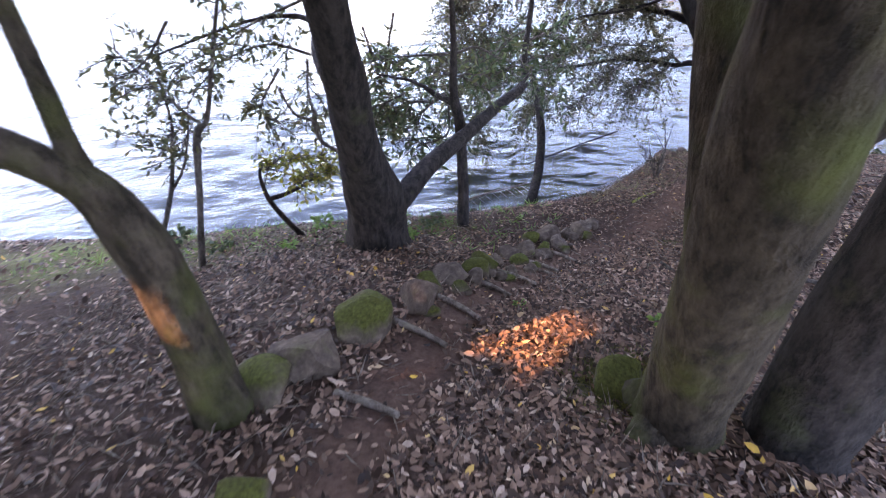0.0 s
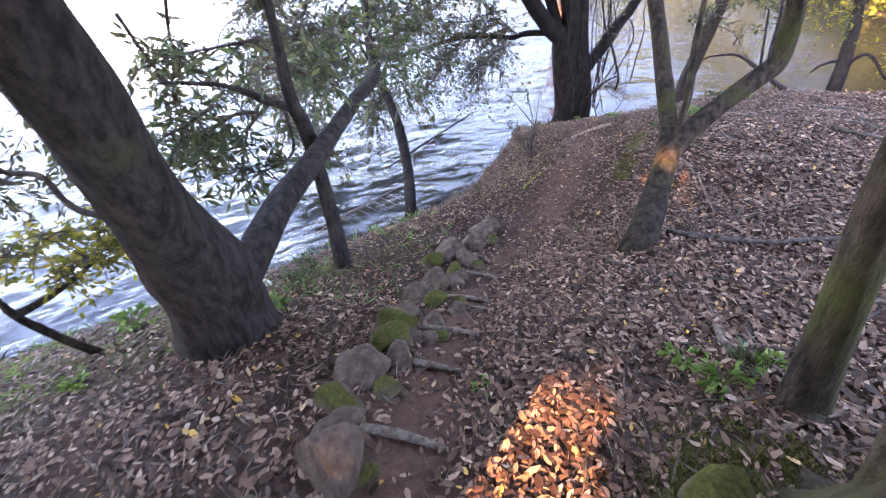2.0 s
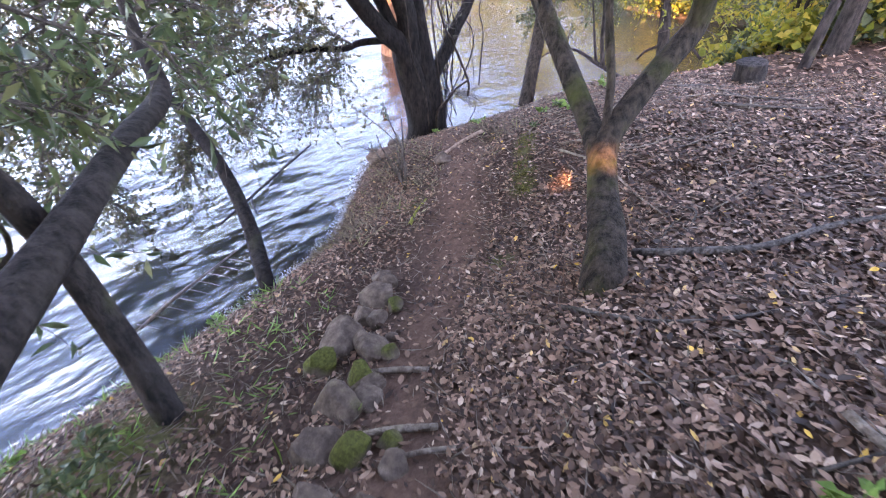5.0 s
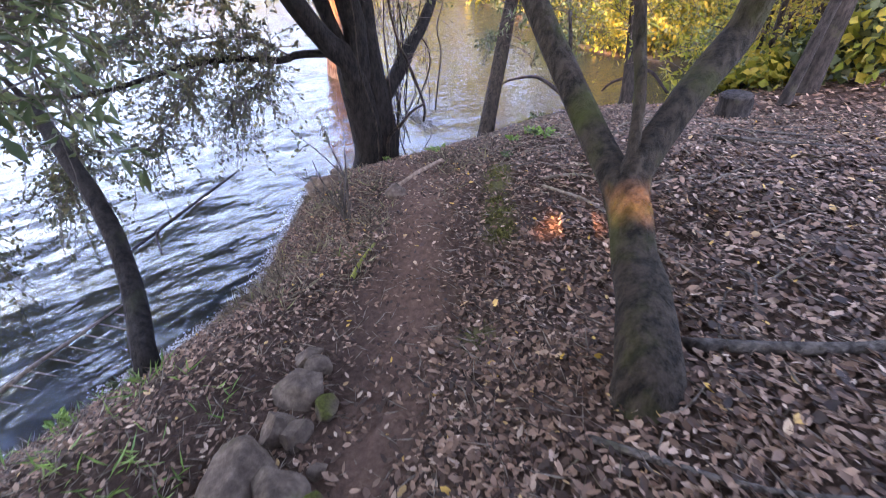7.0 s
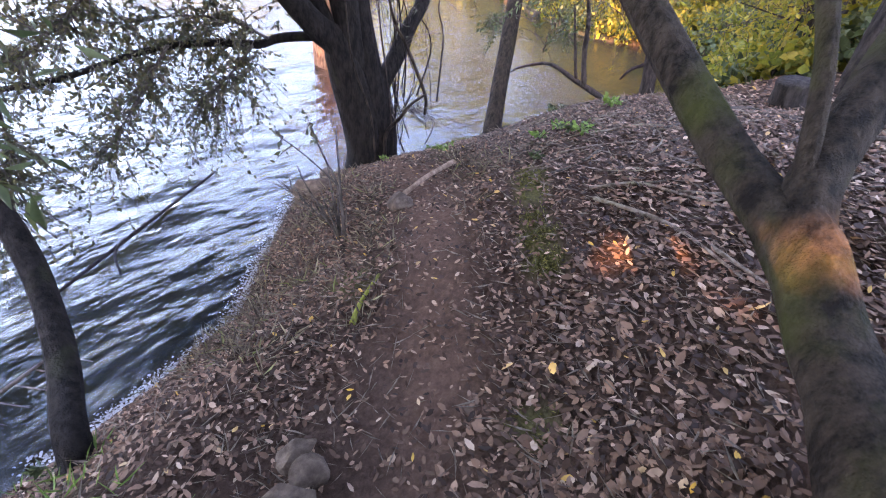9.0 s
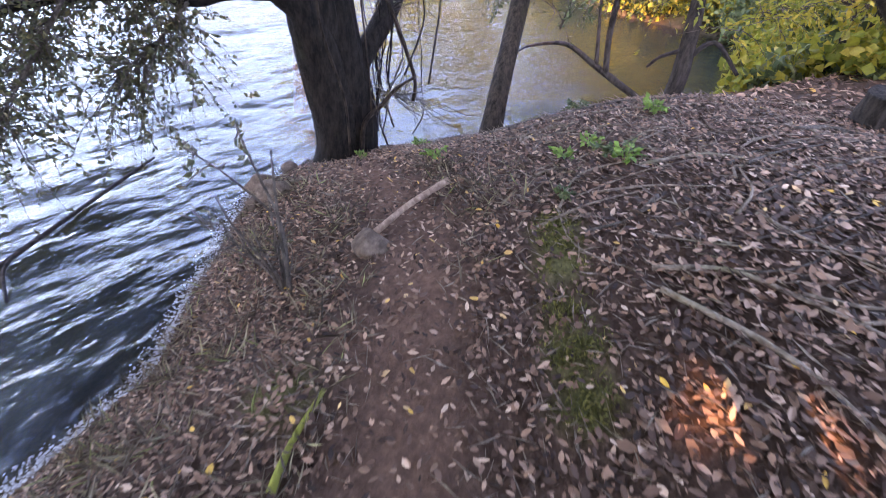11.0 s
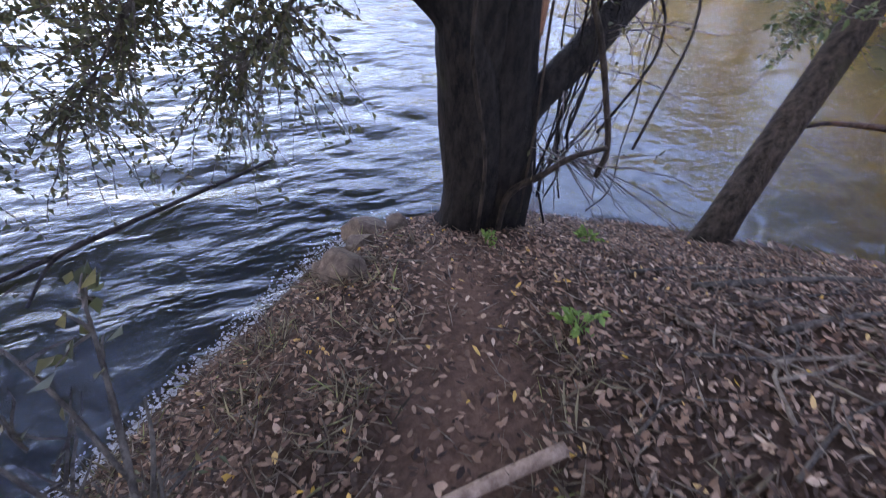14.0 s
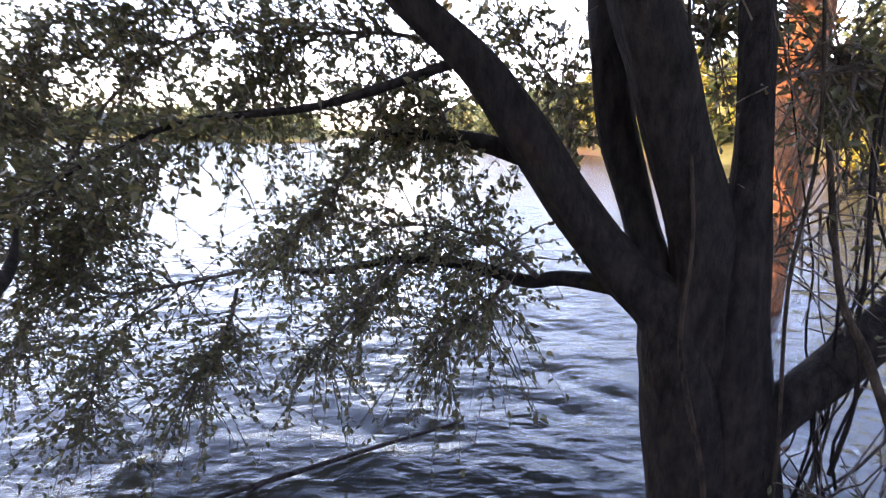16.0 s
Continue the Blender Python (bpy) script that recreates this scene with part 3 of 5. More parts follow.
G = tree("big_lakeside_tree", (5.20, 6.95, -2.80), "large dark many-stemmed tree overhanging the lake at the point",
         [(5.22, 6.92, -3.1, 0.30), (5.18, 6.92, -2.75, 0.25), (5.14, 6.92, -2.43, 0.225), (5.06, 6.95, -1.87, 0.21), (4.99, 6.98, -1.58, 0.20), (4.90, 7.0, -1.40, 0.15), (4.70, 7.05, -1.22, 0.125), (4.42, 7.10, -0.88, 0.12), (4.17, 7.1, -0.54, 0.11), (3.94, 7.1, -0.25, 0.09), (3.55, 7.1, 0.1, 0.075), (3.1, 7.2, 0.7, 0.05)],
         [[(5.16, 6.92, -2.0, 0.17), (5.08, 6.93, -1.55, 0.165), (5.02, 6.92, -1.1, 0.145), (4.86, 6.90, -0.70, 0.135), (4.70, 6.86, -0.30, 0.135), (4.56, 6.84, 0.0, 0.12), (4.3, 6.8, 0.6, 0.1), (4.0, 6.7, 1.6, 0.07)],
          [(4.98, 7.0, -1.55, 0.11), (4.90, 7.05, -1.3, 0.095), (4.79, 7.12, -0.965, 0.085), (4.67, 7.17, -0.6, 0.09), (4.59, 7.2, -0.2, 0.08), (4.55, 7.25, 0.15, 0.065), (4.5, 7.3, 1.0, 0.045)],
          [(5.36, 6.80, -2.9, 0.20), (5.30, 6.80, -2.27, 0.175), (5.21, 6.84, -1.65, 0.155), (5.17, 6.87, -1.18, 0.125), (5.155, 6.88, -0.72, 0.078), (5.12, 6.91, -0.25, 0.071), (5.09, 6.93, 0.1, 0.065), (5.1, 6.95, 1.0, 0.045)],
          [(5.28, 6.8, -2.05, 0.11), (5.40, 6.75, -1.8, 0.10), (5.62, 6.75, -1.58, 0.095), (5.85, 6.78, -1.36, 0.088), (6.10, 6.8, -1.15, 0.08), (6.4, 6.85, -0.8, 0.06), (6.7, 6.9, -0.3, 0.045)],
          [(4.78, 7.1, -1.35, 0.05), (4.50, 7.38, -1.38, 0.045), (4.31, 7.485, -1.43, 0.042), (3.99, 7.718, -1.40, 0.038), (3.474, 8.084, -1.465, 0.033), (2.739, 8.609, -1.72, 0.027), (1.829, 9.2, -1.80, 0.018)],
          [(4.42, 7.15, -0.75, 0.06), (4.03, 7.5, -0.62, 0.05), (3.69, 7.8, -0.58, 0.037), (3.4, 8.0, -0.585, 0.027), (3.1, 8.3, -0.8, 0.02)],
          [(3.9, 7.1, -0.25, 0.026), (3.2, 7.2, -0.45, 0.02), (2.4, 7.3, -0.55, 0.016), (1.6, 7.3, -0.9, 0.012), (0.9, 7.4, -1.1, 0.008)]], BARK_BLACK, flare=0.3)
H = tree("waterside_tree", (6.9, 6.12, -2.85), "leaning brown furrowed tree on the far edge of the point",
         [(6.75, 6.06, -3.1, 0.155), (6.82, 6.09, -2.85, 0.135), (7.02, 6.17, -2.5, 0.12), (7.5, 6.36, -1.7, 0.11), (8.0, 6.57, -1.0, 0.1), (8.5, 6.8, -0.4, 0.095), (9.06, 7.0, 0.3, 0.09), (9.6, 7.2, 1.4, 0.07)], [], BARK_BROWN, flare=0.2)

# ---- rocks along the steps ----
def rock(x, y, r, mossy, label, seed, squash=0.75):
    lg = np.random.default_rng(seed)
    bm = bmesh.new()
    bmesh.ops.create_icosphere(bm, subdivisions=3, radius=1.0)
    off = Vector(lg.uniform(-50, 50, 3))
    sx, sy = lg.uniform(0.85, 1.2), lg.uniform(0.8, 1.1)
    cuts = [(Vector(lg.normal(size=3)).normalized(), lg.uniform(0.52, 0.80)) for _ in range(11)]
    for v in bm.verts:
        p = v.co.copy()
        for n, d in cuts:
            over = p.dot(n) - d
            if over > 0:
                p -= n * over
        p *= 1.13 + 0.07 * noise.noise(p * 1.8 + off) + 0.05 * noise.noise(p * 5 + off) + 0.03 * noise.noise(p * 11 + off)
        v.co = Vector((p.x * sx * r, p.y * sy * r, p.z * squash * r))
    me = bpy.data.meshes.new("rock")
    bm.to_mesh(me)
    bm.free()
    me.polygons.foreach_set("use_smooth", [True] * len(me.polygons))
    me.set_sharp_from_angle(angle=radians(42))
    me.materials.append(ROCK)
    a = me.attributes.new("moss", "FLOAT", "POINT")
    a.data.foreach_set("value", [min(1.0, max(0.0, mossy * (0.18 + 0.70 * v.co.z / r))) for v in me.vertices])
    ob = new("rock", me)
    ob.location = (x, y, land_at(x, y) + r * squash * 0.38)
    ob.rotation_euler = (0, 0, lg.uniform(0, 6.28))
    return tagged(ob, label, "rock", "rocks edging the steps")


GREY, TAN, MOSSY = "rough grey stone edging the trail steps", "tan stone with a little moss beside the steps", "rounded stone covered in green moss beside the steps"
ROCKS = [(1.85, 3.92, 0.085, 0.1, GREY), (1.70, 3.86, 0.13, 0.15, GREY), (1.49, 3.74, 0.11, 0.1, TAN), (1.27, 3.62, 0.14, 0.2, GREY), (1.29, 3.44, 0.12, 0.25, GREY), (1.03, 3.53, 0.11, 0.9, MOSSY), (1.10, 3.26, 0.10, 0.9, MOSSY), (0.90, 3.14, 0.13, 0.3, TAN), (0.66, 2.98, 0.135, 0.2, GREY), (0.76, 2.84, 0.09, 0.9, MOSSY), (0.52, 2.73, 0.095, 0.2, GREY), (0.40, 2.56, 0.15, 0.8, MOSSY), (0.31, 2.37, 0.12, 0.85, MOSSY), (0.43, 2.40, 0.07, 0.1, GREY), (0.10, 2.17, 0.15, 0.1, GREY), (0.28, 2.20, 0.09, 0.1, TAN), (-0.05, 1.93, 0.10, 0.8, MOSSY), (-0.11, 1.63, 0.17, 0.2, GREY), (-0.42, 1.37, 0.19, 1.1, "large stone thickly covered in bright green moss"), (-0.63, 1.08, 0.17, 0.3, TAN), (-0.76, 0.92, 0.13, 0.6, TAN), (-0.66, 0.40, 0.09, 1.1, MOSSY)]
for i, (x, y, r, m, lab) in enumerate(ROCKS):
    rock(x, y, r, m, lab, i + 11)
for i, (x, y, r, m, lab) in enumerate([(4.44, 7.24, 0.17, 0.1, "wet grey stone at the water's edge"), (4.11, 6.53, 0.15, 0.25, "pale stone at the top of the bank"), (4.30, 6.90, 0.11, 0.2, "grey stone on the bank"), (4.02, 6.74, 0.09, 0.1, "small grey stone on the steep bank"), (4.62, 7.02, 0.10, 0.1, "brown stone lodged in the bank by the roots"), (0.83, 0.97, 0.13, 1.0, "mossy stone among the tree roots")]):
    ob = rock(x, y, r, m, lab, i + 80)
    ob["group"] = "loose stones"
lg = np.random.default_rng(5)
for i in range(20):
    u = i / 19
    x, y = -0.55 + 2.4 * u + lg.normal() * 0.07, 1.12 + 2.75 * u + lg.normal() * 0.07
    ob = rock(x, y, lg.uniform(0.05, 0.085), (0.15, 0.7)[i % 3 == 0], (GREY, MOSSY)[i % 3 == 0], 140 + i)
ob = rock(3.61, 4.97, 0.10, 0.05, "small brown stone under the end of a stick", 99)
ob["group"] = "loose stones"


# ---- step timbers ----
for i, (a, b) in enumerate(STEPS):
    za, zb = land_at(*a), land_at(*b)
    r = 0.017 if i != 5 else 0.011
    mid = ((a[0] + b[0]) / 2 + 0.01, (a[1] + b[1]) / 2, (za + zb) / 2 + 0.026)
    rows = smooth_path([(*a, za + 0.022, r), (*mid, r * 1.05), (*b, zb + 0.022, r * 0.9)], 4)
    v, f = tube(rows, 8, 0.09, i)
    ob = new("step_timber", mesh_data("step_timber", v, f, DEADWOOD))
    tagged(ob, "weathered round timber laid across the trail as a step" if i != 5 else "thin split stick lying across the trail", "step", "trail steps")


# ---- fallen branches and sticks ----
def stick(pts, r, material, label, seed, lift_up=0.6, name="fallen_branch"):
    rows = [(x, y, land_at(x, y) + r * lift_up + 0.012, r * (1 - 0.5 * k / max(1, len(pts) - 1))) for k, (x, y) in enumerate(pts)]
    v, f = tube(smooth_path(rows, 4), 7, 0.08, seed)
    return tagged(new(name, mesh_data(name, v, f, material)), label, "branch", "fallen branches")


DARK, PALE = "dark fallen branch lying on the leaf litter", "pale dead stick lying on the leaf litter"
STICKS = [([(2.44, 2.49), (2.51, 2.21), (2.64, 1.97), (2.93, 1.76), (3.18, 1.47)], 0.026, 0), ([(1.95, 2.62), (1.95, 2.19), (2.09, 1.89), (2.34, 1.64)], 0.013, 0), ([(1.67, 1.57), (1.58, 1.49), (1.57, 1.36), (1.55, 1.2)], 0.018, 1), ([(3.45, 3.06), (3.18, 2.76), (2.92, 2.49)], 0.010, 1), ([(5.65, 3.43), (6.0, 3.2), (5.38, 2.81), (5.26, 2.29)], 0.02, 0), ([(4.96, 2.89), (4.94, 2.33), (5.03, 1.8)], 0.018, 0), ([(3.78, 3.73), (3.85, 3.51), (3.83, 3.28), (3.76, 3.08)], 0.011, 1), ([(4.53, 4.02), (4.8, 3.77), (4.84, 3.42), (5.28, 3.03)], 0.012, 1), ([(5.31, 5.04), (5.77, 4.91), (6.09, 4.58), (6.33, 4.14)], 0.016, 0), ([(5.62, 5.36), (5.58, 4.75), (5.71, 4.43), (6.08, 3.91)], 0.012, 1), ([(5.15, 4.71), (5.26, 4.46), (5.29, 4.3)], 0.008, 1), ([(4.25, 3.86), (4.08, 3.88)], 0.012, 0), ([(2.5, 4.36), (2.64, 4.43), (2.83, 4.48)], 0.013, 0), ([(0.98, 1.5), (0.9, 1.29), (0.77, 1.15)], 0.006, 1), ([(1.18, 1.25), (1.45, 1.19), (1.71, 1.15)], 0.009, 1), ([(1.17, 1.11), (1.4, 1.05), (1.69, 0.97)], 0.010, 1), ([(4.25, 6.62), (4.4, 6.42), (4.52, 6.32)], 0.012, 1), ([(3.7, 3.67), (3.57, 3.26), (3.26, 2.9)], 0.012, 1), ([(4.05, 6.44), (4.28, 6.26)], 0.012, 1), ([(5.11, 5.28), (5.15, 4.92), (5.14, 4.7)], 0.010, 1)]
for i, (pts, r, pale) in enumerate(STICKS):
    stick(pts, r * 1.3 if i == 12 else r, MOSSWOOD if i == 12 else DEADWOOD if pale else TWIG, "moss-covered fallen branch at the trail's edge" if i == 12 else PALE if pale else DARK, i)
stick([(5.5, 5.45), (6.1, 5.2), (6.7, 4.8), (7.3, 4.2)], 0.022, TWIG, DARK, 61)
stick([(5.3, 5.75), (5.9, 5.6), (6.5, 5.15)], 0.014, TWIG, DARK, 62)
stick([(-0.25, 3.66), (-0.34, 3.86), (-0.45, 4.08)], 0.026, BLEACHED, "short bleached white log on the bank by the lake", 63)
v, f = tube(smooth_path([(3.66, 5.0, land_at(3.66, 5.0) + 0.085, 0.019), (3.95, 5.01, -1.945, 0.018), (4.3, 5.0, land_at(4.3, 5.0) + 0.045, 0.021)], 5), 8, 0.08, 5)
tagged(new("bare_pole", mesh_data("bare_pole", v, f, POLE)), "bare pale wooden pole lying across the trail on a stone", "branch", "fallen branches")

# ---- foliage of the trees by the trail ----
def canopy(parent, centre, radius, boughs, twigs, leaves, material, seed, leaf_len=0.20, flat=0.5, keep=None):
    """A high crown: boughs fan out from the trunk's top."""
    rg = np.random.default_rng(seed)
    c = np.array(centre, float)
    out = []
    for _ in range(boughs):
        d = rg.normal(size=3) * np.array([1, 1, flat])
        d /= np.linalg.norm(d)
        e = c + d * radius * rg.uniform(0.6, 1.1)
        out.append([tuple(c + d * 0.15 * radius), tuple((c + e) / 2 + rg.normal(size=3) * 0.12 * radius), tuple(e)])
    foliage(parent, out, twigs, leaves, material, seed, twig_len=radius * 0.4, leaf_len=leaf_len, droop=0.25, ratio=0.32, keep=keep)


def boughs_of(parent, rows, r0=0.014, r1=0.004, material=TWIG):
    for k, b in enumerate(rows):
        n = len(b)
        limb("bough", [(*p, r0 + (r1 - r0) * i / (n - 1)) for i, p in enumerate(b)], material, parent, sides=6, seed=k, per=4)


# gaps in the high crowns, through which the sun reaches the ground
GAPS = [(0.27, 1.35, -0.74, 0.17), (0.60, 1.50, -0.86, 0.20), (0.76, 1.47, -0.86, 0.13), (0.75, 1.27, -0.78, 0.12), (0.05, 1.22, -0.64, 0.09), (0.64, 1.79, -0.98, 0.09), (0.48, 1.73, -0.92, 0.13), (0.57, 2.15, -1.14, 0.07), (2.50, 3.55, -1.91, 0.10), (3.26, 2.75, -1.40, 0.09), (3.12, 2.99, -1.52, 0.07), (2.10, 2.15, -1.22, 0.09), (3.30, 3.46, -1.62, 0.12), (3.30, 3.18, -1.56, 0.14), (2.81, 2.93, -0.79, 0.11), (-0.06, 3.07, -0.60, 0.07), (5.32, 4.91, -1.92, 0.10), (4.50, 1.96, -1.17, 0.22), (8.8, 11.6, -1.6, 0.4), (8.8, 11.6, 0.4, 0.4)]


def sunlit_gaps(p):
    ok = np.ones(len(p), bool)
    s = np.array(SUN_FROM)
    for x, y, z, r in GAPS:
        q = p - np.array((x, y, z))
        ok &= np.linalg.norm(q - (q @ s)[:, None] * s, axis=1) > r
    return ok


A_BOUGHS = [[(-0.99, 4.26, 0.03), (-1.38, 4.28, 0.15), (-1.86, 4.28, 0.03), (-2.36, 4.29, -0.14)], [(-0.92, 4.28, 0.51), (-1.47, 4.26, 0.33), (-1.98, 4.25, 0.1), (-2.45, 4.26, -0.02)], [(-1.05, 4.25, -0.0), (-1.16, 4.41, -0.39), (-1.18, 4.61, -0.69)], [(-1.31, 4.17, -0.04), (-1.62, 4.28, -0.43), (-1.58, 4.5, -0.7)], [(-0.84, 4.31, -0.71), (-0.57, 4.58, -0.82), (-0.33, 4.83, -0.79)], [(-0.21, 4.49, 0.29), (-0.3, 4.59, -0.09), (-0.15, 4.76, -0.43), (0.3, 5.0, -0.63)], [(-0.51, 4.41, 0.21), (-0.44, 4.61, -0.29), (-0.41, 4.81, -0.59)], [(-2.04, 3.95, 0.46), (-2.42, 4.05, 0.13), (-2.88, 4.15, -0.06)]]
D_BOUGHS = [[(0.08, 3.95, -0.38), (-0.11, 4.06, -0.41), (-0.33, 4.16, -0.56), (-0.49, 4.27, -0.82)], [(0.24, 3.95, -0.42), (0.22, 4.05, -0.76), (-0.04, 4.15, -0.89), (-0.2, 4.26, -0.84)], [(0.24, 3.95, 0.05), (0.03, 4.05, 0.02), (-0.18, 4.16, -0.01), (-0.35, 4.26, -0.04)], [(0.21, 3.95, -0.12), (0.43, 4.09, -0.23), (0.68, 4.23, -0.42)], [(0.21, 3.95, -0.3), (-0.06, 4.11, -0.61), (0.07, 4.25, -1.07)], [(0.3, 3.94, 0.04), (0.52, 4.04, 0.06), (0.75, 4.13, -0.08), (1.08, 4.22, -0.21)], [(-0.16, 3.96, -0.28), (-0.35, 4.11, -0.41), (-0.58, 4.27, -0.54)]]
E_BOUGHS = [[(1.22, 5.17, -0.43), (1.45, 5.25, -0.44), (1.70, 5.35, -0.50)], [(1.24, 5.16, -0.35), (1.5, 5.16, -0.61), (1.59, 5.23, -0.84)], [(1.23, 5.16, -0.23), (1.5, 5.3, -0.19), (1.75, 5.5, -0.33)], [(1.12, 5.2, -0.5), (0.92, 5.38, -0.63), (0.65, 5.57, -0.7)], [(1.19, 5.18, -0.12), (0.93, 5.37, -0.34), (0.7, 5.55, -0.53)]]
G_BOUGHS = [[(2.34, 8.13, -1.57), (1.94, 8.06, -1.64), (1.44, 8.01, -1.71), (1.12, 7.9, -1.51), (0.91, 7.8, -1.32), (0.61, 7.7, -1.16)], [(3.23, 7.78, -0.79), (2.93, 8.04, -1.13), (2.58, 8.31, -1.44)], [(4.04, 7.46, -0.2), (3.54, 7.61, -0.04), (2.94, 7.75, -0.02), (2.38, 7.83, -0.0), (1.78, 7.88, -0.19)], [(2.17, 8.19, 0.07), (1.52, 8.22, -0.33), (1.18, 8.13, -0.83), (0.92, 8.05, -1.3)], [(1.96, 8.27, -0.63), (1.62, 8.24, -0.92), (1.35, 8.17, -1.03), (0.91, 8.14, -0.95), (0.49, 8.1, -0.91)], [(3.52, 7.66, -1.35), (3.26, 7.8, -1.71), (3.03, 7.93, -2.02), (2.77, 8.05, -2.31)], [(1.58, 8.42, -1.9), (1.13, 8.32, -2.21), (1.04, 8.12, -2.6), (1.06, 7.91, -2.86)], [(2.27, 8.15, -1.71), (2.18, 8.06, -2.09), (2.01, 8.02, -2.3), (1.94, 7.96, -2.45)], [(3.86, 7.53, -0.58), (3.73, 7.72, -0.36), (3.51, 7.94, -0.27), (3.17, 8.19, -0.32)], [(4.2, 7.4, -1.41), (3.99, 7.61, -1.71), (3.73, 7.84, -1.97)], [(4.35, 7.34, -1.36), (4.14, 7.53, -1.21), (3.8, 7.76, -1.15), (3.25, 8.02, -1.2)], [(3.05, 7.85, 0.07), (2.73, 7.95, -0.17), (2.46, 8.03, -0.3)], [(0.79, 8.73, -0.65), (0.71, 8.47, -0.56), (0.7, 8.24, -0.45), (0.6, 8.06, -0.28)], [(1.37, 8.5, -1.4), (1.01, 8.36, -1.46), (0.64, 8.21, -1.97), (0.57, 7.99, -2.24)], [(4.45, 7.3, -0.75), (4.53, 7.56, -0.45), (4.43, 7.88, -0.17), (4.26, 8.23, 0.09)], [(5.0, 7.08, -0.23), (5.16, 7.38, 0.03), (5.39, 7.64, 0.32)], [(5.38, 6.93, -0.16), (5.62, 7.04, -0.28), (5.9, 7.12, -0.47)], [(3.73, 7.58, 0.1), (3.35, 7.68, 0.2), (2.89, 7.76, 0.25), (2.2, 7.86, 0.25), (1.48, 7.9, 0.13)]]
limb("limb", [(-0.45, 2.60, -0.05, 0.05), (-0.75, 3.3, 0.25, 0.035), (-0.95, 4.2, 0.35, 0.025), (-1.5, 4.3, 0.35, 0.015), (-2.5, 4.3, 0.1, 0.008)], BARK, A, sides=8)
limb("limb", [(-0.45, 2.80, -0.35, 0.018), (-0.75, 2.9, -0.22, 0.014), (-0.80, 2.92, -0.05, 0.012), (-0.92, 2.95, 0.0, 0.010), (-1.0, 2.98, 0.2, 0.006)], TWIG, A, sides=6)
boughs_of(A, A_BOUGHS)
foliage(A, A_BOUGHS, 26, 11, LEAF_OLIVE, 21, twig_len=0.42, leaf_len=0.085, label="sparse olive leaves against the light", keep=sunlit_gaps)
boughs_of(D, D_BOUGHS)
foliage(D, D_BOUGHS, 18, 9, LEAF_GREEN, 22, twig_len=0.42, leaf_len=0.10, ratio=0.15, label="long glossy green laurel-like leaves", keep=sunlit_gaps)
boughs_of(A, E_BOUGHS)
foliage(A, E_BOUGHS, 20, 9, LEAF_GREEN, 23, twig_len=0.50, leaf_len=0.11, ratio=0.15, label="long glossy green laurel-like leaves", keep=sunlit_gaps)
boughs_of(G, G_BOUGHS, 0.016, 0.004)
G_BOUGHS += [[(2.2, 7.9, 0.25), (1.7, 8.2, 0.1), (1.2, 8.3, -0.1)], [(1.5, 7.9, 0.15), (1.0, 8.1, -0.2), (0.7, 8.2, -0.5)], [(0.9, 8.2, -0.9), (0.5, 8.0, -1.2), (0.2, 7.9, -1.5)], [(1.5, 8.2, -1.0), (1.3, 8.1, -1.3), (1.1, 8.0, -1.5)]]
foliage(G, G_BOUGHS, 95, 17, LEAF_OLIVE, 24, twig_len=0.62, leaf_len=0.052, ratio=0.28, droop=0.3, label="small dark oak-like leaves on drooping twigs")
G_LOW = [[(4.31, 7.485, -1.43), (3.99, 7.718, -1.40), (3.474, 8.084, -1.465), (2.739, 8.609, -1.72), (1.829, 9.2, -1.80)], [(3.2, 7.2, -0.45), (2.4, 7.3, -0.55), (1.6, 7.3, -0.9), (0.9, 7.4, -1.1)], [(4.03, 7.5, -0.62), (3.69, 7.8, -0.58), (3.4, 8.0, -0.585), (3.1, 8.3, -0.8)]]
foliage(G, G_LOW, 110, 15, LEAF_OLIVE, 25, twig_len=0.45, leaf_len=0.055, ratio=0.30, droop=0.2)
# bare tangle of twigs on the shaded side
TANGLE = [[(5.40, 6.75, -1.8), (5.62, 6.75, -1.58), (5.85, 6.78, -1.36), (6.1, 6.8, -1.15), (6.4, 6.85, -0.8)], [(5.3, 6.8, -2.2), (5.6, 6.6, -2.2), (5.9, 6.5, -2.3)], [(5.2, 6.85, -1.2), (5.5, 6.9, -0.9), (5.9, 6.9, -0.7)], [(5.12, 6.91, -0.4), (5.4, 6.9, -0.3), (5.8, 6.9, -0.4)]]
foliage(G, TANGLE, 50, 3, LEAF_OLIVE, 26, twig_len=0.6, leaf_len=0.05, droop=0.1, bare=0.75, fan=1.3)
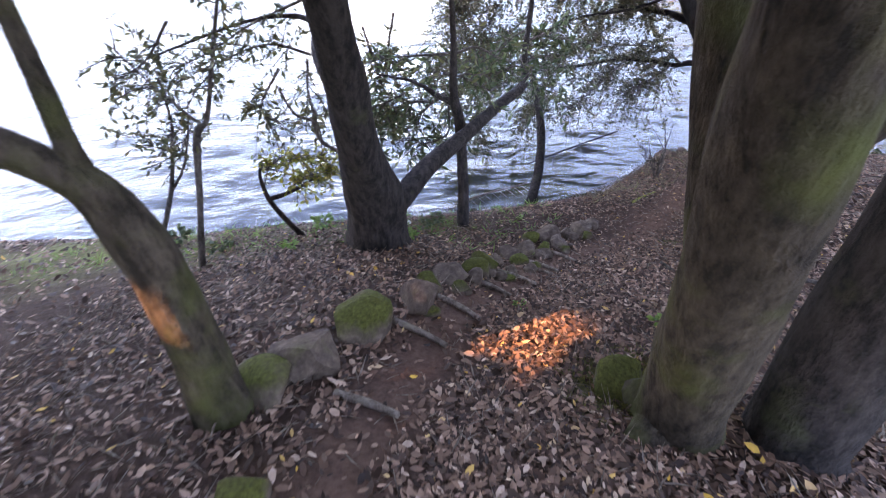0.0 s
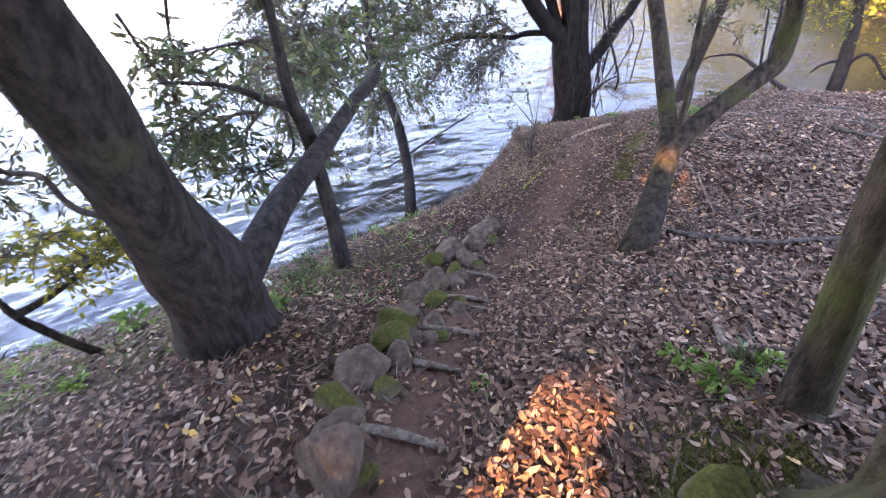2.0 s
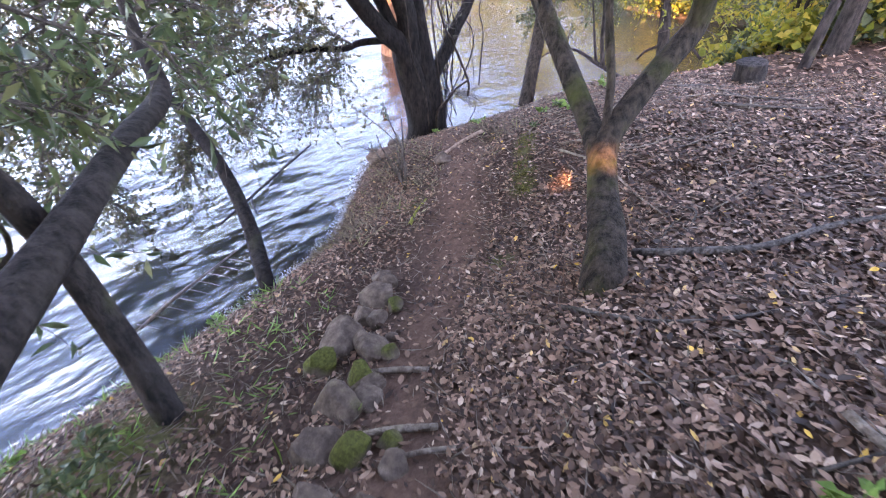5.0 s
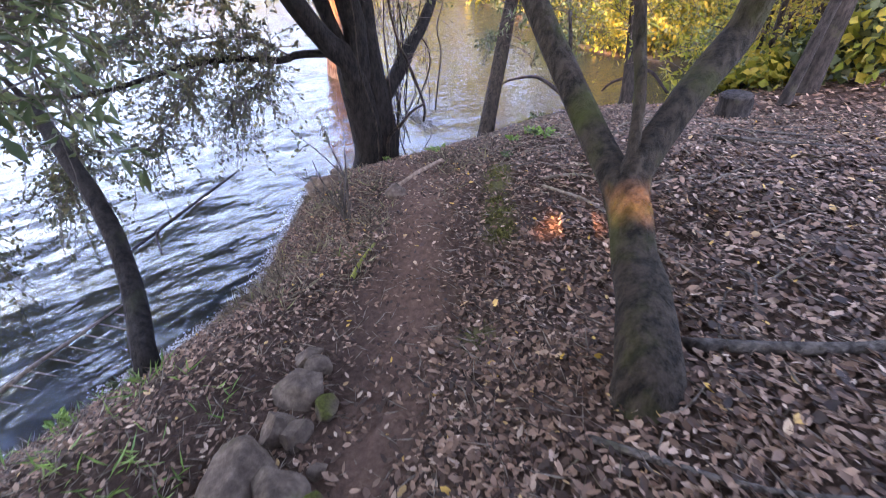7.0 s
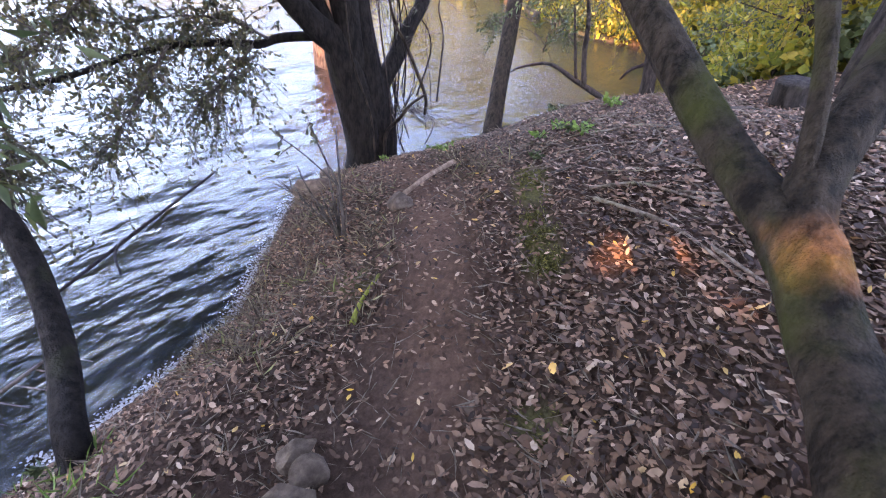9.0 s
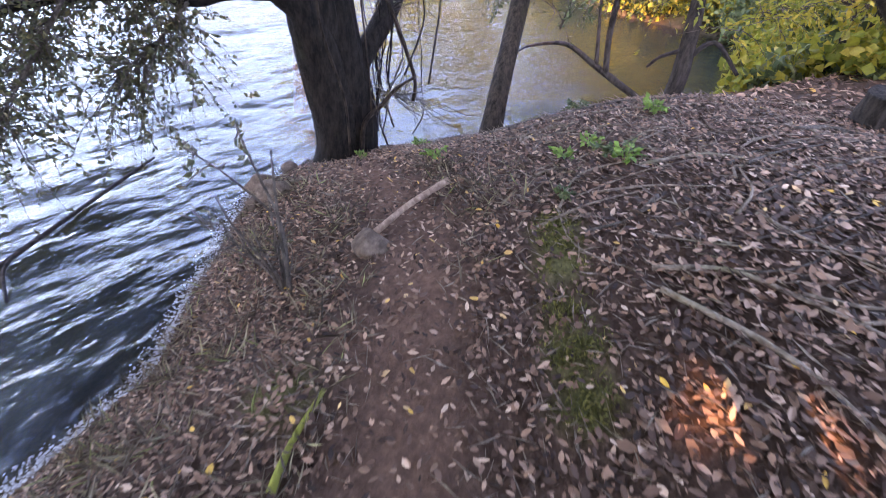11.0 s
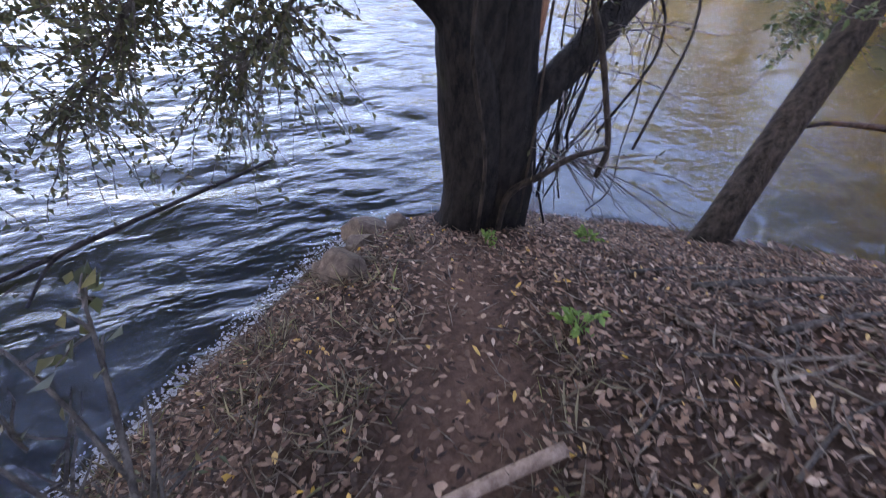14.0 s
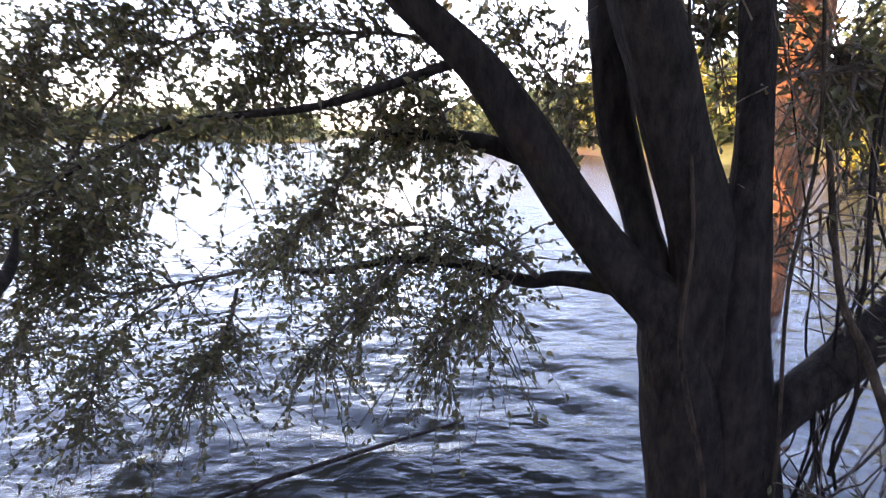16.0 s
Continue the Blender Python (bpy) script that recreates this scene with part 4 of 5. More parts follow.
VINES = [[(5.04, 6.62, -2.7, 0.0144), (5.0, 6.62, -2.143, 0.0130), (4.90, 6.70, -1.68, 0.0130), (4.86, 6.73, -1.43, 0.0115), (4.87, 6.76, -1.0, 0.0086), (4.80, 6.78, -0.5, 0.0072), (4.7, 6.75, 0.1, 0.0058)],
         [(5.19, 6.60, -2.75, 0.0216), (5.208, 6.594, -2.402, 0.0230), (5.34, 6.486, -2.208, 0.0216), (5.439, 6.404, -2.057, 0.0173), (5.575, 6.293, -1.948, 0.0130)],
         [(5.72, 6.42, -2.25, 0.0173), (5.724, 6.416, -2.043, 0.0202), (5.63, 6.50, -1.71, 0.0173), (5.54, 6.58, -1.431, 0.0180), (5.45, 6.65, -1.2, 0.0144), (5.4, 6.8, -0.6, 0.0108)],
         [(5.36, 6.62, -2.6, 0.0086), (5.30, 6.62, -1.9, 0.0086), (5.24, 6.66, -1.2, 0.0079), (5.28, 6.7, -0.6, 0.0072), (5.2, 6.75, 0.1, 0.0058)]]
for k, v in enumerate(VINES):
    limb("vine", v, BARK_BROWN, G, "grey-brown woody vine", sides=7, seed=k)
lg = np.random.default_rng(33)
for i in range(17):
    x, y = lg.uniform(5.35, 6.5), lg.uniform(6.6, 7.3)
    z, pts = -2.9 + lg.uniform(0, 0.9), []
    r = lg.uniform(0.005, 0.012)
    for q in range(7):
        pts.append((x, y, z, r * (1 - 0.1 * q)))
        x, y, z = x + lg.normal() * 0.09, y + lg.normal() * 0.06, z + lg.uniform(0.2, 0.5)
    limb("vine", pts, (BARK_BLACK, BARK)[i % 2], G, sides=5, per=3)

H_BOUGHS = [[(7.6, 6.4, -1.55), (8.1, 6.9, -1.5), (8.6, 7.3, -1.75)], [(7.9, 6.5, -1.1), (8.6, 6.4, -1.2), (9.4, 6.4, -1.6), (10.0, 6.4, -2.0)], [(8.3, 6.7, -0.7), (9.0, 6.2, -0.9), (9.8, 5.9, -1.4)], [(8.0, 6.6, -1.0), (7.7, 7.2, -0.7), (7.4, 7.8, -0.9)], [(8.5, 6.8, -0.4), (9.5, 7.2, -0.5), (10.4, 7.4, -1.1)]]
boughs_of(H, H_BOUGHS)
HANGING = [[(8.0, 6.6, -1.0), (8.2, 5.8, -1.0), (8.4, 5.0, -1.3)], [(8.5, 6.8, -0.4), (9.0, 5.6, -0.6), (9.3, 4.8, -1.0)], [(8.2, 6.65, -0.8), (8.7, 5.9, -0.8), (9.6, 5.3, -1.5)]]
boughs_of(H, HANGING, 0.012, 0.003)
foliage(H, HANGING, 46, 8, LEAF_YELLOW, 28, twig_len=0.5, leaf_len=0.055, ratio=0.25, droop=0.4, bare=0.2, label="thin sprays of yellow-green leaves")
foliage(H, H_BOUGHS, 44, 9, LEAF_GREEN, 27, twig_len=0.45, leaf_len=0.06, ratio=0.25, droop=0.35, label="small green leaves on drooping twigs")

# high crowns over the slope, added above the view to shade it
canopy(A, (-0.6, 2.6, 3.0), 2.6, 18, 20, 11, LEAF_GREEN, 31, keep=lambda p: sunlit_gaps(p) & (p[:, 2] > 1.3))
canopy(A, (1.6, 5.6, 1.9), 2.4, 18, 20, 11, LEAF_GREEN, 33, keep=lambda p: sunlit_gaps(p) & (p[:, 2] > 0.7))
canopy(F, (3.4, 4.2, 2.6), 2.6, 22, 20, 11, LEAF_GREEN, 34, keep=lambda p: sunlit_gaps(p) & (p[:, 2] > 1.2))
canopy(G, (4.2, 7.2, 2.6), 3.2, 30, 22, 12, LEAF_OLIVE, 35, keep=lambda p: sunlit_gaps(p) & (p[:, 2] > 0.75))
# this limb and the next two crowns are added to darken the water's reflection
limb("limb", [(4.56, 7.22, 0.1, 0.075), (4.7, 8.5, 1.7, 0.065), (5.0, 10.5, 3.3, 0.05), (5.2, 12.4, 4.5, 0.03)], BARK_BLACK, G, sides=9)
canopy(G, (5.0, 12.6, 4.4), 3.3, 46, 24, 13, LEAF_OLIVE, 39, flat=0.7, keep=lambda p: sunlit_gaps(p) & (p[:, 2] > 0.29 * p[:, 1] - 1.8))
canopy(G, (5.4, 9.9, 3.0), 2.7, 30, 24, 13, LEAF_OLIVE, 38, flat=0.4, keep=lambda p: sunlit_gaps(p) & (p[:, 2] > 1.4))
canopy(H, (8.8, 7.0, 3.4), 2.6, 26, 20, 11, LEAF_GREEN, 36, keep=lambda p: sunlit_gaps(p) & (p[:, 2] > 1.6))
canopy(C2, (1.5, 1.2, 4.2), 2.6, 26, 20, 11, LEAF_GREEN, 37, keep=lambda p: sunlit_gaps(p) & (p[:, 2] > 2.4))


# unseen trees added uphill, behind the start of the trail, to block the sun
def unseen_shade_tree(x, y, h, r, seed):
    z = land_at(x, y)
    t = tree("unseen_shade_tree", (x, y, z), "unseen leafy tree added uphill to keep the sun off the trail", [(x, y, z - 0.3, 0.2), (x, y, z, 0.16), (x + 0.1, y, z + h * 0.5, 0.12), (x, y + 0.1, z + h, 0.06)], [], BARK)
    t["group"] = "trees of the wood uphill"
    canopy(t, (x, y, z + h * 0.38), r * 0.95, 30, 20, 12, LEAF_GREEN, seed, leaf_len=0.24, flat=0.9, keep=sunlit_gaps)
    canopy(t, (x, y, z + h * 0.78), r, 34, 20, 12, LEAF_GREEN, seed + 1, leaf_len=0.24, flat=0.9, keep=sunlit_gaps)


for k in range(5):
    o = -7 + 2.6 * k
    unseen_shade_tree(-3.4 + 0.67 * o, -1.9 - 0.74 * o, 7.2, 2.4, 400 + 2 * k)
for k in range(4):
    o = -6 + 3.0 * k
    unseen_shade_tree(-6.2 + 0.67 * o, -4.4 - 0.74 * o, 9.5, 3.0, 440 + 2 * k)
for k, (x, y, h) in enumerate([(-7.0, 2.2, 10.0), (-9.8, 3.6, 11.0), (-9.0, 0.2, 10.5)]):
    unseen_shade_tree(x, y, h, 2.9, 460 + 2 * k)

# ---- saplings and low bushes on the bank ----
J = tree("thin_sapling", (-1.94, 2.72, -1.16), "thin dark sapling with a kinked stem above the water",
         [(-1.96, 2.70, -1.35, 0.034), (-1.942, 2.716, -1.161, 0.03), (-1.772, 2.846, -0.539, 0.024), (-1.646, 2.942, -0.087, 0.026), (-1.565, 3.004, -0.002, 0.018), (-1.389, 3.139, 0.469, 0.013), (-1.237, 3.255, 0.872, 0.010)],
         [[(-1.6, 2.98, -0.05, 0.010), (-1.85, 3.1, 0.15, 0.008), (-2.1, 3.2, 0.45, 0.005)]], TWIG, flare=0.1, sides=8)
foliage(J, [[(-1.5, 3.05, 0.1), (-1.4, 3.14, 0.47), (-1.2, 3.3, 0.9)], [(-1.6, 2.98, -0.05), (-1.85, 3.1, 0.15), (-2.1, 3.2, 0.45)], [(-1.7, 2.9, -0.3), (-2.0, 3.0, -0.2), (-2.3, 3.1, -0.1)]], 18, 7, LEAF_OLIVE, 41, twig_len=0.3, leaf_len=0.07)
J2 = tree("thin_sapling", (-2.56, 3.28, -1.35), "thin dark forked sapling above the water",
          [(-2.58, 3.27, -1.5, 0.027), (-2.557, 3.284, -1.277, 0.024), (-2.346, 3.44, -0.821, 0.02), (-2.219, 3.534, -0.453, 0.015), (-2.151, 3.585, -0.219, 0.011), (-2.1, 3.6, 0.2, 0.006)],
          [[(-2.341, 3.444, -0.824, 0.015), (-2.207, 3.543, -0.658, 0.012), (-2.09, 3.63, -0.387, 0.009), (-2.0, 3.7, -0.1, 0.005)]], TWIG, flare=0.1, sides=8)
foliage(J2, [[(-2.3, 3.5, -0.6), (-2.2, 3.54, -0.3), (-2.1, 3.6, 0.1)], [(-2.2, 3.55, -0.6), (-2.05, 3.66, -0.2)]], 16, 6, LEAF_OLIVE, 42, twig_len=0.28, leaf_len=0.07)
K = tree("low_bush", (-1.29, 3.37, -1.42), "low crooked bush with yellowing leaves over the water",
         [(-1.24, 3.40, -1.55, 0.036), (-1.287, 3.37, -1.38, 0.03), (-1.40, 3.40, -1.2, 0.026), (-1.50, 3.42, -0.98, 0.022), (-1.51, 3.42, -0.74, 0.016), (-1.46, 3.42, -0.62, 0.01)],
         [[(-1.507, 3.42, -0.98, 0.024), (-1.351, 3.45, -0.952, 0.02), (-1.174, 3.5, -0.9, 0.014), (-1.03, 3.53, -0.83, 0.008)]], BARK_GREY, flare=0.1, sides=8)
foliage(K, [[(-1.5, 3.42, -0.75), (-1.4, 3.45, -0.65), (-1.2, 3.5, -0.62), (-0.95, 3.55, -0.66)], [(-1.35, 3.45, -0.9), (-1.1, 3.5, -0.82), (-0.85, 3.55, -0.75)]], 54, 9, LEAF_YELLOW, 43, twig_len=0.2, leaf_len=0.05, ratio=0.24, label="small yellowing leaves")

I1 = tree("leaning_sapling", (7.75, 4.75, -2.35), "bare leaning sapling over the cove",
          [(7.78, 4.55, -2.6, 0.05), (7.739, 4.732, -2.291, 0.042), (7.664, 5.04, -2.129, 0.038), (7.598, 5.307, -2.005, 0.034), (7.505, 5.691, -1.839, 0.024), (7.413, 6.066, -1.93, 0.016), (7.39, 6.2, -2.02, 0.01)],
          [[(7.63, 5.2, -2.05, 0.036), (7.607, 5.273, -1.672, 0.032), (7.599, 5.305, -1.283, 0.028), (7.578, 5.39, -0.9, 0.02)], [(7.596, 5.317, -1.99, 0.024), (7.574, 5.408, -1.569, 0.018), (7.549, 5.507, -1.1, 0.012)]], BARK, flare=0.1, sides=8)
foliage(I1, [[(7.6, 5.3, -1.4), (7.58, 5.4, -0.9), (7.6, 5.5, -0.4)], [(7.5, 5.7, -1.85), (7.3, 5.9, -1.4), (7.2, 6.0, -1.0)]], 20, 8, LEAF_GREEN, 44, twig_len=0.5, leaf_len=0.09, bare=0.3)
I2 = tree("bank_tree", (8.32, 4.5, -2.4), "slim dark tree on the cove's bank",
          [(8.32, 4.45, -2.7, 0.13), (8.317, 4.524, -2.374, 0.105), (8.315, 4.543, -2.035, 0.1), (8.311, 4.59, -1.713, 0.086), (8.304, 4.654, -1.314, 0.077), (8.296, 4.74, -0.9, 0.064), (8.3, 4.9, 0.3, 0.05)],
          [[(8.313, 4.567, -1.91, 0.034), (8.334, 4.343, -1.633, 0.024), (8.368, 3.989, -1.899, 0.02)], [(8.313, 4.566, -1.755, 0.028), (8.29, 4.81, -1.89, 0.02), (8.279, 4.925, -2.039, 0.014)]], BARK, flare=0.1, sides=10)
foliage(I2, [[(8.3, 4.6, -1.3), (8.2, 4.9, -0.9), (8.0, 5.2, -0.6)], [(8.3, 4.7, -1.0), (8.6, 4.3, -0.7), (9.0, 3.9, -0.5)], [(8.3, 4.8, -0.6), (8.3, 5.2, 0.0), (8.2, 5.6, 0.3)], [(8.33, 4.3, -1.65), (8.6, 4.0, -1.3), (9.0, 3.7, -1.2)]], 34, 10, LEAF_YELLOW, 45, twig_len=0.5, leaf_len=0.10)

for k, (x, y, r, lx, ly, lab) in enumerate([(8.36, 2.42, 0.13, 0.0, 0.1, "brown straight trunk of a young woodland tree"), (7.30, 2.57, 0.06, 0.25, -0.1, "thin dark trunk leaning slightly beside the stump"), (10.15, 1.77, 0.13, 0.7, -0.5, "dark leaning trunk at the edge of the wood"), (9.4, 3.0, 0.05, -0.2, 0.2, "thin dark trunk of a sapling in the wood"), (11.2, 2.6, 0.09, 0.2, 0.3, "slim brown trunk in the yellowing wood")]):
    z = land_at(x, y)
    t = tree("slope_tree", (x, y, z), lab, [(x, y, z - 0.2, r * 1.25), (x, y, z + 0.05, r), (x + lx * 0.3, y + ly * 0.3, z + 0.9, r * 0.85), (x + lx * 0.8, y + ly * 0.8, z + 2.2, r * 0.75), (x + lx, y + ly, z + 3.6, r * 0.5)],
             [[(x + lx * 0.5, y + ly * 0.5, z + 1.4, r * 0.3), (x + lx * 0.5 - 0.3, y + ly * 0.5 + 0.4, z + 1.8, r * 0.2), (x - 0.6, y + 0.8, z + 2.0, 0.008)]], BARK, flare=0.2, sides=10)
    t["group"] = "trees of the woods"
    foliage(t, [[(x + lx * 0.5, y + ly * 0.5, z + 1.4), (x - 0.3, y + 0.4, z + 1.8), (x - 0.6, y + 0.8, z + 2.0)], [(x + lx, y + ly, z + 2.2), (x + 0.4, y - 0.5, z + 2.6), (x + 0.9, y - 0.9, z + 2.7)], [(x + lx, y + ly, z + 3.0), (x + lx - 0.6, y + 0.3, z + 3.4), (x - 1.0, y + 0.5, z + 3.4)]], 26, 8, LEAF_YELLOW, 600 + k, twig_len=0.4, leaf_len=0.07, ratio=0.25)

# ---- woods ----
def wood_tree(name, label, seed, height, spread, trunk_r, leaf, material, leaf_len, boughs=26, lean=0.3, bark=BARK, low=0.3):
    rg = np.random.default_rng(seed)
    t = thing(name, (0, 0, 0), label, "tree", "trees of the woods")
    lx, ly = rg.normal(size=2) * lean
    path_pts = [(0, 0, -0.4, trunk_r * 1.2), (0, 0, 0, trunk_r), (lx * 0.25, ly * 0.25, height * 0.25, trunk_r * 0.85), (lx * 0.6, ly * 0.6, height * 0.5, trunk_r * 0.65), (lx, ly, height * 0.9, trunk_r * 0.25)]
    limb("trunk", path_pts, bark, t, sides=9, seed=seed, flare=0.2)
    out = []
    for k in range(boughs):
        u = rg.uniform(low, 0.95)
        a = rg.uniform(0, 6.283)
        r = spread * (1.05 - 0.55 * u) * rg.uniform(0.5, 1.1)
        c = np.array((lx * u, ly * u, height * u * 0.95))
        e = c + np.array((math.cos(a) * r, math.sin(a) * r, rg.uniform(-0.1, 0.3) * r))
        out.append([tuple(c), tuple((c + e) / 2 + np.array((0, 0, 0.1 * r))), tuple(e)])
        if k < 7:
            limb("limb", [(*c, trunk_r * 0.35), (*((c + e) / 2), trunk_r * 0.22), (*e, 0.012)], bark, t, sides=5, seed=k, per=3)
    foliage(t, out, 16, leaf, material, seed, twig_len=spread * 0.42, leaf_len=leaf_len, droop=0.2, ratio=0.28)
    return t


protos = [wood_tree("woodland_tree", "yellow-green leafy tree of the lakeside woods", 51, 7.5, 2.6, 0.13, 9, LEAF_YELLOW, 0.20),
          wood_tree("woodland_tree", "green leafy tree of the lakeside woods", 52, 9.0, 3.0, 0.16, 9, LEAF_GREEN, 0.20),
          wood_tree("woodland_tree", "slender tree with autumn-yellow leaves", 53, 5.5, 1.7, 0.075, 6, LEAF_YELLOW, 0.12, boughs=22, low=0.22),
          wood_tree("woodland_tree", "bushy young tree with yellow-green leaves", 54, 3.6, 1.7, 0.05, 9, LEAF_YELLOW, 0.13, low=0.08)]
SPOTS = [(0, 20, 7.5, 0.8), (2, 19.2, 6.8, 0.9), (1, 22, 10, 0.9), (0, 23, 13, 1.0), (3, 20.6, 9.6, 0.9), (2, 21.8, 12, 1.1), (0, 25.5, 18, 1.1), (1, 27, 22, 1.2), (0, 28.5, 28, 1.3), (3, 24.5, 17.5, 1.2), (2, 26.8, 25, 1.3), (0, 30.5, 36, 1.4), (1, 31, 44, 1.5), (0, 30, 50, 1.5), (0, 28, 58, 1.6), (1, 26, 66, 1.6), (0, 24, 75, 1.6), (0, 34, 30, 1.8), (1, 35, 40, 1.9), (0, 30, 20, 1.6), (1, 27, 12, 1.5), (0, 24, 6, 1.2), (3, 27.6, 27, 1.5), (3, 30.5, 40, 1.7), (2, 21, 8, 1.0), (0, 26, 9, 1.3),
         (2, 10.4, 2.2, 0.75), (2, 11.5, 3.0, 0.9), (2, 9.6, 3.2, 0.6), (2, 12.5, 2.6, 1.0), (2, 13.5, 1.0, 1.1), (2, 10.8, 0.2, 1.0), (0, 16, 2.0, 0.8), (1, 18, 4.2, 0.8), (0, 20, 1.0, 1.0), (2, 14.5, 3.0, 0.9), (3, 16.4, 4.6, 0.8), (1, 15, -3, 1.0), (2, 12, -2.5, 1.2), (3, 18.4, 6.2, 0.9), (2, 8.9, 1.4, 0.8), (2, 9.3, -0.6, 0.9), (2, 11.2, 1.6, 0.9), (2, 13, 3.1, 0.8), (0, 17, -1, 1.0), (2, 8.2, 0.3, 0.9)]
first = set()
for k, (p, x, y, sc) in enumerate(SPOTS):
    a = (k * 2.39996) % 6.283
    while x > 15 and float(np.ravel(shore_distance(np.array([x]), np.array([y])))[0]) < 0.8:
        x += 0.5
    m = Matrix.Translation((x, y, land_at(x, y))) @ Matrix.Rotation(a, 4, "Z")
    if p in first:
        ob = copy_thing(protos[p], m)
    else:
        ob, _ = protos[p], first.add(p)
        ob.matrix_basis = m
    ob.scale = (sc, sc, sc)

RED = tree("redwood", (8.8, 11.6, -3.5), "tall straight reddish-barked conifer standing in the shallows", [(8.8, 11.6, -5.0, 0.42), (8.8, 11.6, -3.3, 0.36), (8.8, 11.6, -2.2, 0.31), (8.82, 11.6, 0, 0.29), (8.8, 11.62, 4, 0.27), (8.8, 11.6, 9, 0.2), (8.8, 11.6, 13, 0.1)], [], BARK_RED, flare=0.2)

# bushes along the bank of the cove
lg = np.random.default_rng(62)
BANK = [(9.2, 4.0), (11.5, 3.6), (14, 3.1), (17.4, 4.8), (17.2, 7.5), (18.2, 9.4), (20.5, 11.6), (25, 17.4), (30.5, 24.6), (38.5, 43)]
fb, fd, fl = [], [], []
for _ in range(760):
    u = lg.random() ** 1.2 * (len(BANK) - 1)
    k = min(int(u), len(BANK) - 2)
    (ax, ay), (bx, by) = BANK[k], BANK[k + 1]
    ln = math.hypot(bx - ax, by - ay)
    far = 1.0 + 0.3 * max(0, u - 5)
    inland = lg.uniform(-0.7, 2.2) * far
    if u < 2:
        inland = abs(inland)
    x, y = ax + (bx - ax) * (u - k) + (by - ay) / ln * inland, ay + (by - ay) * (u - k) - (bx - ax) / ln * inland
    r = lg.uniform(0.3, 0.7) * far * (0.65 if u < 2 else 1.2)
    n = 150
    p = lg.normal(size=(n, 3))
    p /= np.linalg.norm(p, axis=1)[:, None]
    p *= lg.uniform(0.3, 1.0, (n, 1)) * np.array((r, r, r))
    fb.append(p + np.array((x, y, WATER + 0.05 + r * 0.5 + max(0.0, inland) * 0.85 + lg.uniform(0, 0.6) * far)))
    fd.append(lg.normal(size=(n, 3)) + np.array((0, 0, -0.4)))
    fl.append(lg.uniform(0.09, 0.18, n) * far)
half = 430
for name, sl, material, words in (("shore_bushes", slice(0, half), LEAF_YELLOW, "yellow-green leafy bushes along the bank of the cove"), ("shore_thicket", slice(half, None), LEAF_GREEN, "green leafy thicket overhanging the water of the cove")):
    b_, d_, l_ = np.concatenate(fb[sl]), np.concatenate(fd[sl]), np.concatenate(fl[sl])
    v, f = leaf_arrays(b_, d_, l_, l_ * 0.4, lg)
    tagged(new(name, quad_mesh(name, v, f, material)), words, "bushes", kind="stuff")

# far shore woods: one spread of leaf clumps over the far banks
lg = np.random.default_rng(61)
fb, fd, fl = [], [], []
for _ in range(520):
    seg = lg.integers(0, 4)
    a, b = [((31, 52), (12, 110)), ((12, 110), (-5, 170)), ((-45, 200), (-130, 170)), ((-130, 170), (-190, 110))][seg]
    u = lg.random()
    x, y = a[0] + (b[0] - a[0]) * u, a[1] + (b[1] - a[1]) * u
    inland = lg.uniform(2, 45)
    x, y = (x + inland, y + inland * 0.3) if seg < 2 else (x - inland * 0.3, y + inland)
    h, r = lg.uniform(5, 12), lg.uniform(2, 4)
    n = 130
    p = lg.normal(size=(n, 3))
    p /= np.linalg.norm(p, axis=1)[:, None]
    p *= lg.uniform(0.55, 1.0, (n, 1)) * np.array((r, r, h * 0.55))
    fb.append(p + np.array((x, y, land_at(x, y) + h * 0.5)))
    fd.append(lg.normal(size=(n, 3)))
    fl.append(lg.uniform(0.7, 1.7, n))
fb, fd, fl = np.concatenate(fb), np.concatenate(fd), np.concatenate(fl)
v, f = leaf_arrays(fb, fd, fl, fl * 0.4, lg)
tagged(new("far_woods", quad_mesh("far_woods", v, f, LEAF_GREEN)), "sunlit green woods along the far shore", "woods", kind="stuff")

# ---- stump, floating log, drowned branch, foam ----
st = thing("tree_stump", (6.52, 2.93, land_at(6.52, 2.93)), "short dark sawn tree stump", "stump")
zs = land_at(6.52, 2.93)
limb("trunk", [(6.52, 2.93, zs - 0.1, 0.19), (6.51, 2.95, zs + 0.03, 0.165), (6.50, 2.96, zs + 0.12, 0.155), (6.49, 2.97, zs + 0.23, 0.16)], BARK, st, sides=12, flare=0.2)
v, f = tube(smooth_path([(1.9, 7.45, WATER, 0.014), (2.6, 7.75, WATER + 0.045, 0.019), (3.3, 8.1, WATER + 0.05, 0.018), (4.0, 8.42, WATER + 0.07, 0.012)], 5), 7, 0.08, 3)
tagged(new("floating_log", mesh_data("floating_log", v, f, BARK)), "thin dark waterlogged branch floating in the lake", "branch", "branches in the water")
v, f = tube(smooth_path([(2.62, 7.78, WATER + 0.05, 0.016), (2.45, 7.6, WATER + 0.05, 0.014), (2.35, 7.3, WATER, 0.01)], 5), 6, 0.08, 4)
tagged(new("floating_log", mesh_data("floating_log", v, f, BARK)), "short dark side branch in the shallows", "branch", "branches in the water")
dr = thing("drowned_branch", (1.2, 6.5, WATER), "pale drowned branch with bare side twigs in the shallows", "branch", "branches in the water")
